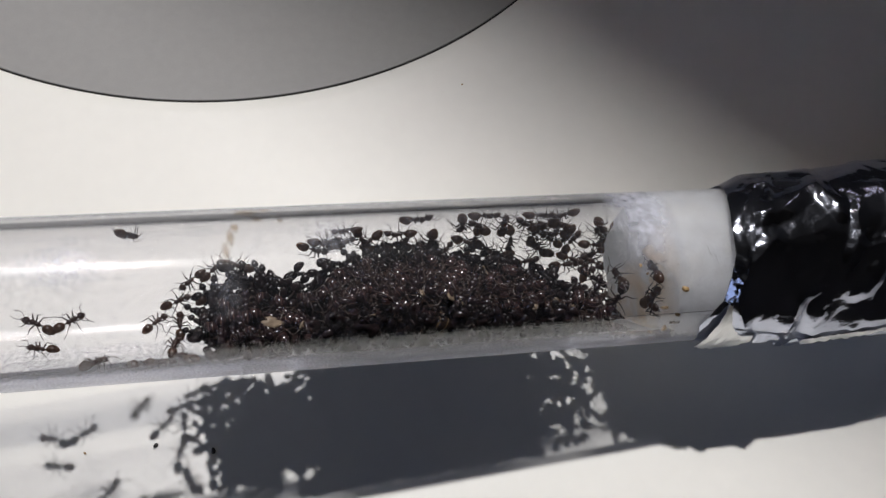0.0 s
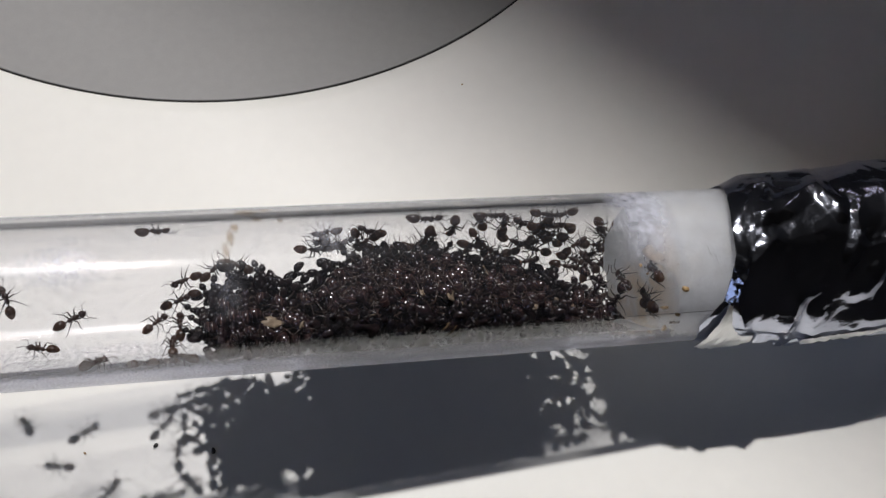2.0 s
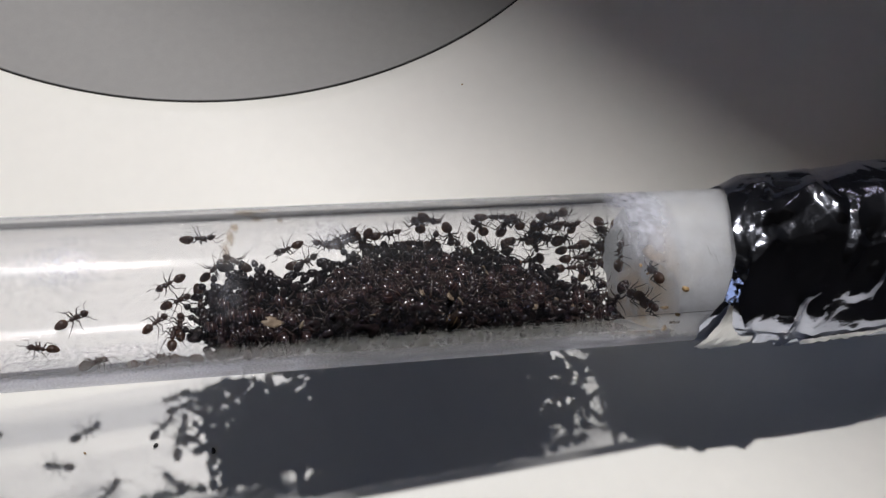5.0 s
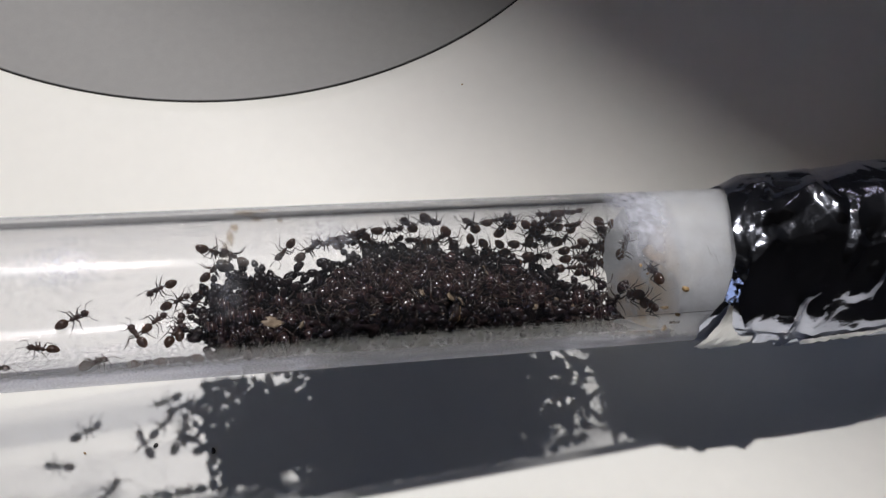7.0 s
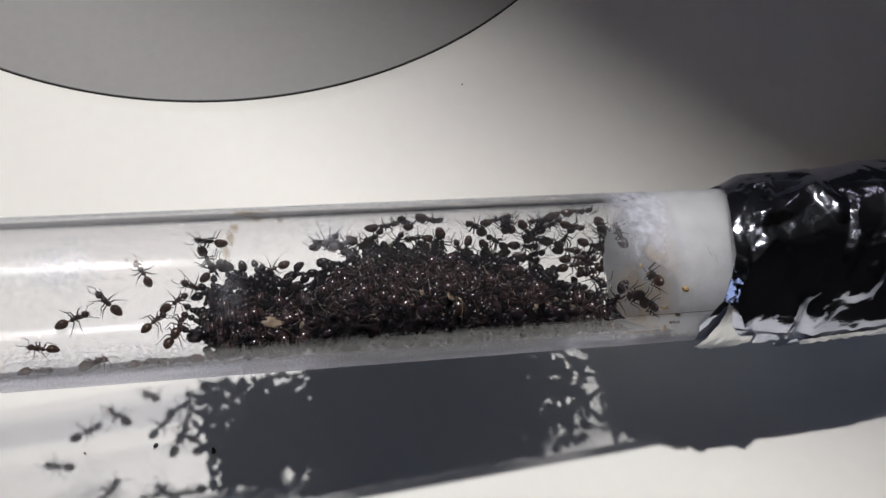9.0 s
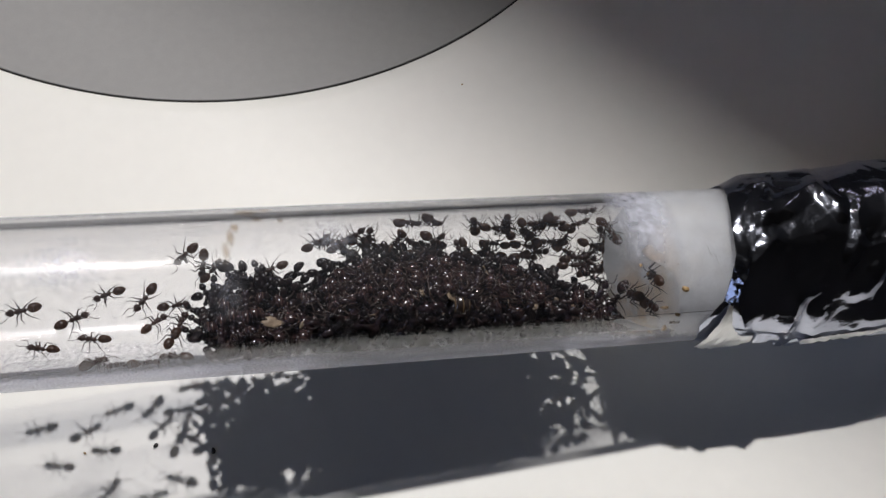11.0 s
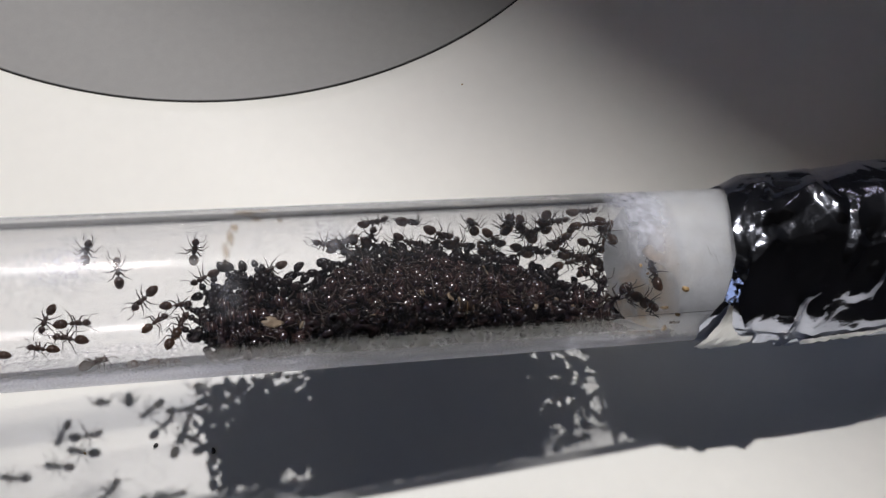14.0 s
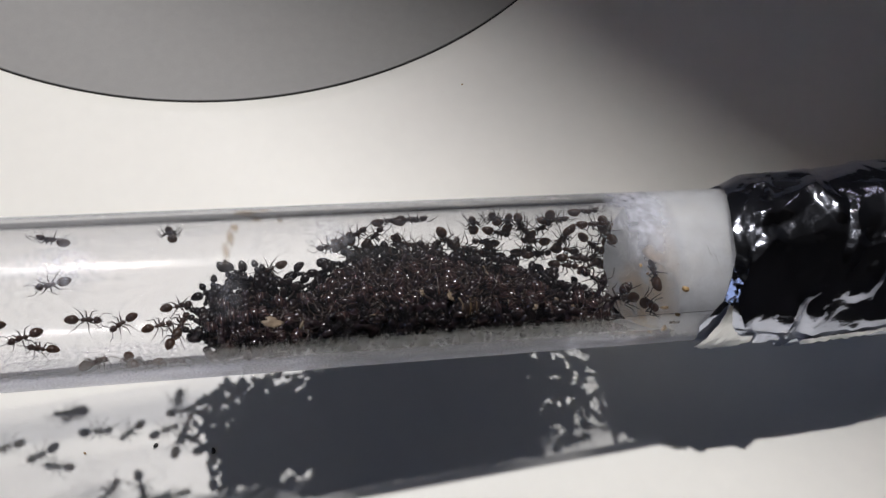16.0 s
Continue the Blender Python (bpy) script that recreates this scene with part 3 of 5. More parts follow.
def ant_kit(scale=1.0, gaster=GASTER, plump=1.0, body=CHITIN):
    """The meshes of one ant, as name, mesh and place of its joint."""
    kit = []
    bm = bmesh.new()
    egg(bm, [(0.80, 0.10, 0), (0.86, 0.27, 0.0), (0.99, 0.36, 0.01), (1.16, 0.39, 0.0), (1.32, 0.34, -0.03), (1.45, 0.24, -0.07), (1.54, 0.12, -0.1), (1.58, 0.03, -0.11)],
        0.72, 12, 0.78)
    for s in (-1, 1):
        sweep(bm, [(1.44, 0.12 * s, 0.62), (1.58, 0.14 * s, 0.58), (1.68, 0.03 * s, 0.56)], [0.06, 0.045, 0.015], 5)
    kit.append(("head", bm, body))
    bm = bmesh.new()
    egg(bm, [(-0.36, 0.06, -0.1), (-0.3, 0.18, -0.06), (-0.12, 0.25, 0.0), (0.08, 0.22, 0.02), (0.2, 0.2, 0.02), (0.34, 0.29, 0.07), (0.55, 0.31, 0.07), (0.7, 0.23, 0.03), (0.82, 0.12, 0.0), (0.9, 0.09, 0.0)],
        0.72, 10, 0.95)
    egg(bm, [(-0.56, 0.04, -0.12), (-0.5, 0.09, -0.04), (-0.44, 0.1, 0.02), (-0.36, 0.05, -0.08)], 0.72, 8, 1.5)
    kit.append(("thorax", bm, body))
    bm = bmesh.new()
    p = plump
    egg(bm, [(-0.48, 0.07, -0.08), (-0.54, 0.24 * p, -0.05), (-0.69, 0.40 * p, 0.0), (-0.92, 0.50 * p, 0.03), (-1.18, 0.50 * p, 0.03), (-1.42, 0.45 * p, 0.0), (-1.62, 0.35 * p, -0.05), (-1.76, 0.22 * p, -0.08), (-1.84, 0.1 * p, -0.09), (-1.87, 0.02, -0.1)],
        0.76, 14, 0.9)
    kit.append(("gaster", bm, gaster))
    out = []
    for name, bm, mat in kit:
        bm.transform(Matrix.Scale(scale, 4) @ Matrix.Scale(MM, 4))
        out.append((name, mesh_of(name, bm, mat), Vector()))
    legs = []
    for s in (-1, 1):
        legs.append(limb("leg", s, (0.48, 0.18, 0.55), (0.9, 0.56, 0.95), (1.1, 0.9, 0.35), (1.4, 1.12, 0.02)))
        legs.append(limb("leg", s, (0.22, 0.18, 0.52), (0.3, 0.75, 1.0), (0.22, 1.15, 0.3), (0.3, 1.5, 0.02)))
        legs.append(limb("leg", s, (-0.02, 0.18, 0.5), (-0.4, 0.7, 1.0), (-0.85, 1.05, 0.35), (-1.25, 1.32, 0.02)))
        bm = bmesh.new()
        base = Vector((1.36, 0.13 * s, 0.78))
        sweep(bm, [(Vector(p) - base) * MM for p in (base, (1.6, 0.38 * s, 0.98), (1.78, 0.55 * s, 0.98), (2.1, 0.62 * s, 0.8), (2.5, 0.6 * s, 0.6))],
              [r * MM for r in (0.035, 0.03, 0.035, 0.035, 0.04)], 5)
        legs.append(("antenna", mesh_of("antenna", bm, LEG), base * MM))
    for name, me, at in legs:
        if scale != 1:
            me.transform(Matrix.Scale(scale, 4))
        out.append((name, me, at * scale))
    return out


def make_ant(kit, m, label, group, rng):
    """One ant from the kit, its legs and feelers each a little differently bent."""
    ant = new("ant")
    ant.matrix_basis = m
    for name, me, at in kit:
        ob = new(name, me)
        ob.parent = ant
        ob.location = at
        if name == "leg":
            ob.rotation_euler = (rng.uniform(-0.2, 0.2), rng.uniform(-0.15, 0.15), rng.uniform(-0.35, 0.35))
        elif name == "antenna":
            ob.rotation_euler = (0, rng.uniform(-0.2, 0.3), rng.uniform(-0.5, 0.5))
        elif name == "gaster":
            ob.rotation_euler = (0, rng.uniform(-0.15, 0.1), rng.uniform(-0.15, 0.15))
        elif name == "head":
            ob.rotation_euler = (0, rng.uniform(-0.05, 0.1), rng.uniform(-0.12, 0.12))
    return tagged(ant, label, "ant", group)


def on_face(a, b, yaw):
    """Standing on the slanting face of the cotton plug: a mm to the front, b mm up, head towards yaw."""
    side = (FRONT + ALONG * 0.05).normalized()
    out = (FRONT * 0.05 - ALONG).normalized()
    x = side * math.cos(radians(yaw)) + ABOVE * math.sin(radians(yaw))
    m = Matrix((x, out.cross(x), out)).transposed().to_4x4()
    return Matrix.Translation((AXIS_AT + ALONG * 17.0 + side * a + ABOVE * b + ALONG * 0.13 * b) * MM) @ m


# walkers get the lit copies, the heap keeps the darker materials
KITS = [ant_kit(0.93, LIT_GASTER, 0.94, LIT_CHITIN), ant_kit(1.01, LIT_GASTER, 0.96, LIT_CHITIN), ant_kit(1.08, LIT_GASTER, 1.0, LIT_CHITIN)]
HEAP_KIT = ant_kit(1.12, GASTER, 0.95)
WALKERS = {
    "a1": (1, 'dark brown worker ant walking on the glass'),
    "a2": (1, 'dark brown worker ant walking on the glass'),
    "a3": (1, 'dark brown worker ant walking on the glass'),
    "a4": (0, 'dark brown worker ant resting on the glass'),
    "a5": (2, 'dark brown worker ant by the lower glass edge'),
    "a6": (0, 'dark brown worker ant walking on the glass'),
    "a6b": (0, 'dark brown worker ant walking on the glass'),
    "a7": (0, 'dark brown worker ant walking on the glass'),
    "a8": (0, 'dark brown worker ant walking on the glass'),
    "a9": (0, 'dark brown worker ant walking on the glass'),
    "a12": (1, 'dark brown worker ant walking on the glass'),
    "d1": (1, 'dark brown worker ant walking on the glass'),
    "c3": (1, 'dark brown worker ant walking on the glass'),
    "c4": (1, 'dark brown worker ant walking on the glass'),
    "e1": (0, 'dark brown worker ant walking on the glass'),
    "x": (0, 'dark brown worker ant walking on the glass'),
    "a10": (1, 'dark brown worker ant walking on the glass'),
    "a11": (1, 'dark brown worker ant walking on the glass'),
    "u1": (2, 'dark brown worker ant walking on the glass'),
    "u2": (2, 'dark brown worker ant walking on the glass'),
    "u3": (1, 'dark brown worker ant walking on the glass'),
    "u4": (2, 'dark brown worker ant walking on the glass'),
    "u5": (1, 'dark brown worker ant walking on the glass'),
    "u6": (0, 'dark brown worker ant walking on the glass'),
    "u7": (1, 'dark brown worker ant walking on the glass'),
    "u8": (1, 'dark brown worker ant walking on the glass'),
    "u9": (1, 'dark brown worker ant walking on the glass'),
    "u10": (2, 'dark brown worker ant walking on the glass'),
    "u11": (1, 'dark brown worker ant walking on the glass'),
    "u12": (1, 'dark brown worker ant walking on the glass'),
    "u13": (0, 'dark brown worker ant walking on the glass'),
    "u15": (2, 'dark brown worker ant walking on the glass'),
    "u16": (1, 'dark brown worker ant walking on the glass'),
    "u17": (0, 'dark brown worker ant walking on the glass'),
    "u19": (0, 'dark brown worker ant walking on the glass'),
    "u20": (1, 'dark brown worker ant walking on the glass'),
    "u20b": (1, 'dark brown worker ant walking on the glass'),
    "u21": (1, 'dark brown worker ant walking on the glass'),
    "u22": (1, 'dark brown worker ant walking on the glass'),
    "u23": (2, 'dark brown worker ant walking on the glass'),
    "u24": (2, 'dark brown worker ant walking on the glass'),
    "u25": (1, 'dark brown worker ant walking on the glass'),
    "u26": (1, 'dark brown worker ant walking on the glass'),
    "u27": (0, 'dark brown worker ant walking on the glass'),
    "u28": (0, 'dark brown worker ant walking on the glass'),
    "u29": (0, 'dark brown worker ant walking on the glass'),
    "k1": (2, 'dark brown worker ant walking on the damp cotton'),
    "k2": (2, 'dark brown worker ant walking on the damp cotton'),
    "k3": (1, 'dark brown worker ant walking on the glass'),
    "k4": (2, 'dark brown worker ant walking on the damp cotton'),
    "k5": (2, 'dark brown worker ant walking on the damp cotton'),
    "f0": (0, 'dark brown worker ant walking on the glass'),
    "f1": (1, 'dark brown worker ant walking on the glass'),
    "f2": (1, 'dark brown worker ant walking on the glass'),
    "f3": (0, 'dark brown worker ant walking on the glass'),
    "f4": (0, 'dark brown worker ant walking on the glass'),
    "f5": (2, 'dark brown worker ant walking on the glass'),
    "f6": (1, 'dark brown worker ant walking on the glass'),
    "f7": (1, 'dark brown worker ant walking on the glass'),
    "f8": (1, 'dark brown worker ant walking on the glass'),
    "f9": (0, 'dark brown worker ant walking on the glass'),
    "f10": (1, 'dark brown worker ant walking on the glass'),
    "f11": (1, 'dark brown worker ant walking on the glass'),
    "f12": (1, 'dark brown worker ant walking on the glass'),
    "f13": (1, 'dark brown worker ant walking on the glass'),
    "f14": (0, 'dark brown worker ant walking on the glass'),
    "f15": (0, 'dark brown worker ant walking on the glass'),
    "f16": (1, 'dark brown worker ant walking on the glass'),
    "f17": (1, 'dark brown worker ant walking on the glass'),
    "f18": (1, 'dark brown worker ant walking on the glass'),
    "f19": (1, 'dark brown worker ant walking on the glass'),
    "f20": (2, 'dark brown worker ant walking on the glass'),
    "f21": (0, 'dark brown worker ant walking on the glass'),
    "f22": (1, 'dark brown worker ant walking on the glass'),
    "f23": (1, 'dark brown worker ant walking on the glass'),
}


def walkers():
    rng = random.Random(5)
    made = {}
    for key, (size, label) in WALKERS.items():
        made[key] = make_ant(KITS[size], on_wall(0, -90, 0), label, "walking ants", rng)
    return made


ANTS = walkers()


# ---------------------------------------------------------------- the heap of ants
def heap_line(u):
    """How far the heap's face lies off the axis, towards the lower front, at u along the tube."""
    knots = ((-30.5, 6.3), (-28.5, 6.0), (-26.5, 4.0), (-24.5, 1.95), (-20, 1.8), (-17, 1.3), (-15, 0.2), (-13, -0.7), (-10, -1.2),
             (-6, -1.3), (-3, -0.8), (-1, 0.1), (3, 0.2), (5.5, 1.6), (9.5, 2.7), (12, 3.7), (14.3, 5.3), (18, 6.3))
    for (a, x), (b, y) in zip(knots, knots[1:]):
        if a <= u <= b:
            return x + (y - x) * (u - a) / (b - a)
    return 9.0


def heap_lean(u):
    """Which way the heap's face looks away from, in degrees: down at its ends, to the lower front in its middle."""
    return float(np.interp(u, (-30, -24, -17, -12, 2, 6, 12, 18), (-72, -65, -54, -45, -45, -54, -58, -64)))


def heap():
    rng = random.Random(11)
    shell, core = [], []
    tries = 0
    while (len(shell) < 400 or len(core) < 1100) and tries < 30000:
        tries += 1
        u, r, phi = rng.uniform(-30.5, 18), 6.5 * math.sqrt(rng.random()), rng.uniform(-180, 180)
        face = r * math.cos(radians(phi - heap_lean(u))) - heap_line(u)
        if face < 0 or u > 16.5 + 0.05 * r * math.cos(radians(phi)):
            continue
        brim = r * math.cos(radians(phi - 24))
        if (u < -15 and brim > 3.6 and rng.random() < 0.9) or (3 < u < 11 and brim > 4.2 and rng.random() < 0.7):
            continue
        if face < 1.3 and (u < -13 or u > 1) and rng.random() < 0.5:
            continue
        depth = min(6.5 - r, face * 0.8, u + 30.8)
        seen_side = math.cos(radians(phi - 50)) > -0.25
        place = core if depth > 1.9 or not seen_side else shell
        gap = 0.9 if place is shell else 0.62
        p = spot(u, phi, r) / MM
        if any((p - q[0]).length < gap for q in place):
            continue
        if len(place) < (400 if place is shell else 1100):
            place.append((p, u, phi, r))
    for u, phi in ((12.6, 38), (10.4, 46), (16.2, -55), (14.6, -70), (15.8, -85), (15.0, -105), (13.6, -95)):
        shell.append((spot(u, phi, 6.2) / MM, u, phi, 6.2))
    for k in range(150):
        u, phi = -17 + 24 * (k + rng.random()) / 150, rng.uniform(0, 34)
        core.append((spot(u, phi, 6.2) / MM, u, phi, 6.55))
    # the ants that lie nearest to the glass above stay apart, the others join the inside
    shell.sort(key=lambda q: -q[3] * math.cos(radians(q[2] - 63)))
    made, joined = [], []
    for p, u, phi, r in shell:
        if r > 4.8:
            over = rng.choice((0, 0, 0, 180))
            m = on_wall(u, phi, rng.uniform(0, 360), min(5.5, r - 0.6) if over else min(6.9, r + 0.7), rng.uniform(-10, 10), over + rng.uniform(-18, 18))
        else:
            m = Matrix.Translation(p * MM) @ pose(0, 0, 0, rng.uniform(-60, 60) + 20, rng.uniform(-35, 35), rng.uniform(0, 360))
        if len(made) < 220:
            made.append(make_ant(HEAP_KIT, m, "dark brown worker ant crowded in the heap", "ants of the heap", rng))
        else:
            joined.append(m)
    # the inside of the heap; darker material copies paint the shade between its ants
    cache = []
    for _, kit_mesh, at in HEAP_KIT:
        co = np.empty(len(kit_mesh.vertices) * 3, np.float32)
        kit_mesh.vertices.foreach_get("co", co)
        cache.append((co.reshape(-1, 3) + np.array(at, np.float32), [tuple(f.vertices) for f in kit_mesh.polygons]))
    verts, faces, looks, base = [], [], [], 0
    whole = [(np.array(m), True) for m in joined]
    for p, u, phi, r in core:
        if r > 4.8:
            m = on_wall(u, phi, rng.uniform(0, 360), min(7.25, r + 0.7), rng.uniform(-8, 8), rng.uniform(-12, 12))
        else:
            m = Matrix.Translation(p * MM) @ pose(0, 0, 0, rng.uniform(0, 360), rng.uniform(0, 360), rng.uniform(0, 360))
        whole.append((np.array(m @ Matrix.Scale(0.86, 4)), False))
    for k, (m, outer) in enumerate(whole):
        for kind, (co, fs) in enumerate(cache if outer and k % 3 == 0 else cache[:3]):
            verts.append(co @ m[:3, :3].T + m[:3, 3])
            faces += [tuple(i + base for i in f) for f in fs]
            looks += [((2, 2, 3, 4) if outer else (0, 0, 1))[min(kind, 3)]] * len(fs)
            base += len(co)
    me = bpy.data.meshes.new("ant_heap_core")
    me.from_pydata(np.concatenate(verts).tolist(), [], faces)
    for mat in (SHADED_CHITIN, SHADED_GASTER, CHITIN, GASTER, LEG):
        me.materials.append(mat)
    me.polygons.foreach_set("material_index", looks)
    me.polygons.foreach_set("use_smooth", [True] * len(faces))
    tagged(new("ant_heap_core", me), "dense heap of dark brown ants in the tube", "ants", kind="stuff")
    return made


HEAP = heap()


QUEEN = make_ant(ant_kit(2.1, QUEEN_GASTER, 1.08), on_wall(-7, 38, 160, 4.7, 0, 180), "large dark queen ant with tan-banded gaster in the heap", "", random.Random(2))


def lump(name, place, size, mat, label, category, turn=(0, 0, 0), seed=0, squash=(1, 1, 1), group="", rugged=0.22):
    """A small irregular grain."""
    bm = bmesh.new()
    bmesh.ops.create_icosphere(bm, subdivisions=3, radius=1)
    for v in bm.verts:
        k = 1 + rugged * noise.noise(v.co * 1.3 + Vector((seed, 0, 0))) + 0.36 * rugged * noise.noise(v.co * 4 + Vector((0, seed, 0)))
        v.co = Vector((v.co.x * squash[0], v.co.y * squash[1], v.co.z * squash[2])) * k * size * MM
    ob = part(name, bm, mat)
    ob.matrix_basis = Matrix.Translation(place) @ pose(0, 0, 0, *turn)
    return tagged(ob, label, category, group)


def small_things():
    for i, (x, y, r, m, label) in enumerate(((-9.9, -8.1, 0.24, SPECK, "black speck on the worktop"), (-4.0, -9.5, 0.28, SPECK, "black speck on the worktop"),
                                             (-17.2, -8.0, 0.14, STAIN, "tiny pale brown crumb on the worktop"), (30.6, 34.3, 0.12, STAIN, "tiny brown crumb on the worktop"))):
        lump("speck", Vector((x, y, r * 0.55)) * MM, r, m, label, "speck", (0, 0, 40 + 50 * i), i, (1.3, 0.8, 0.6), "specks on the worktop")
    for i, (u, phi, r, m) in enumerate(((19.8, 46, 0.42, PALE), (14.9, 67, 0.22, STAIN), (17.3, 98, 0.16, PALE), (17.2, 82.5, 0.12, STAIN), (18.9, 66, 0.16, PALE),
                                        (19.4, 22, 0.3, STAIN), (18.6, 5, 0.34, STAIN), (17.6, -8, 0.28, STAIN), (15.6, 60, 0.12, STAIN))):
        lump("food_crumb", spot(u, phi, 6.9), r, m, "small brown food crumb stuck on the damp cotton", "crumb", (20 * i, 30, 70 * i), i + 7, (1.2, 0.9, 0.6), "crumbs on the cotton")
    for i, (u, phi, s) in enumerate(((-21.6, 38, 0.55), (-4.5, 51, 0.6), (-7.4, 54, 0.45), (-1.1, 70, 0.42), (4.1, 36, 0.4), (-15.7, 20, 0.4), (-3.5, 46, 0.35), (-4.8, 33, 0.3), (1.2, 42, 0.32), (6.2, 40, 0.26), (8.4, 30, 0.3), (-12.1, 38, 0.26), (-18.8, 33, 0.24))):
        lump("cocoon", spot(u, phi, 6.35), s, HUSK, "tan papery cocoon lying in the heap", "cocoon", (40 * i, 20 + 30 * i, 50 * i), i + 30, (1.5, 0.8, 0.35), "cocoons in the heap", 0.9)
    for i, (u, phi, s) in enumerate(((14.5, -22, 0.9), (16.6, -18, 1.0), (18.3, -10, 0.8), (19.2, 2, 0.6), (19.4, 14, 0.5), (17.8, 30, 0.4))):
        lump("residue_stain", spot(u, phi, 6.93), s, RUST, "brown residue stain at the edge of the cotton", "stain", (0, 0, 0), i + 70, (1.1, 0.35, 0.35), "stains at the cotton", 0.7)
    bm = bmesh.new()
    sweep(bm, [spot(21.7 + 0.25 * k, 78 - 2.2 * k + 2.5 * math.sin(k * 2.2), 8.03) for k in range(6)], [0.016 * MM] * 6, 5)
    tagged(part("fibre", bm, HAIR), "short grey fibre lying on the glass", "fibre")


small_things()

# ---------------------------------------------------------------- movement
def stroll(ant, rows):
    """Carries an ant along its way; its legs step in two threes while it walks, its feelers sway."""
    walk(ant, rows)
    rng = random.Random(round(rows[0][1].translation.x * 1e6))
    busy = []
    for (a, m), (b, n) in zip(rows, rows[1:]):
        pace = (n.translation - m.translation).length / MM / (b - a)
        turn = math.degrees(m.to_quaternion().rotation_difference(n.to_quaternion()).angle) / (b - a)
        if pace > 0.5 or turn > 25:
            busy.append((a, b))
    legs = [o for o in ant.children if o.name.startswith("leg")]
    for i, leg in enumerate(legs):
        rest = leg.matrix_basis.copy()
        side = 1 if rest.translation.y > 0 else -1
        keys = [(0, rest)]
        for a, b in busy:
            steps = max(2, round((b - a) / 0.2))
            for k in range(steps):
                t = a + (b - a) * (k + 0.5) / steps
                if t > keys[-1][0] + 0.06:
                    swing = 16 if (k + i + (side > 0)) % 2 else -16
                    keys.append((t, rest @ pose(0, 0, 0, side * (4 if swing > 0 else -4), 0, swing * side)))
            keys.append((b, rest))
        if len(keys) > 1:
            if keys[-1][0] < 16:
                keys.append((16, rest))
            walk(leg, keys)
    for o in ant.children:
        if o.name.startswith("antenna"):
            rest = o.matrix_basis.copy()
            walk(o, [(t * 0.8, rest @ pose(0, 0, 0, 0, rng.uniform(-14, 10), rng.uniform(-18, 18))) for t in range(21)])


def reach(m):
    """How far an ant's outermost points lie off the tube's axis, in mm."""
    far = 0
    for x, y, z in ((1.6, 0, 0.7), (-2.0, 0, 0.75), (1.4, 1.1, 0), (1.4, -1.1, 0), (-1.2, 1.3, 0), (-1.2, -1.3, 0), (0, 0, 1.1)):
        q = (m @ Vector((x * MM, y * MM, z * MM))) / MM - AXIS_AT
        far = max(far, (q - ALONG * q.dot(ALONG)).length)
    return far


def shuffle():
    """The ants of the heap creep about within it."""
    rng = random.Random(21)
    for ant in HEAP:
        if rng.random() < 0.45:
            continue
        m = ant.matrix_basis.copy()
        rows, t = [(0, m)], 0
        while t < 16:
            t = min(16, t + rng.uniform(0.7, 2.2))
            if rng.random() < 0.6:
                n = m @ pose(rng.uniform(-0.35, 0.5) * MM, rng.uniform(-0.2, 0.2) * MM, 0, rng.uniform(-6, 6), rng.uniform(-5, 5), rng.uniform(-24, 24))
                if reach(n) < max(7.02, reach(m)):
                    m = n
            rows.append((t, m))
        walk(ant, rows)


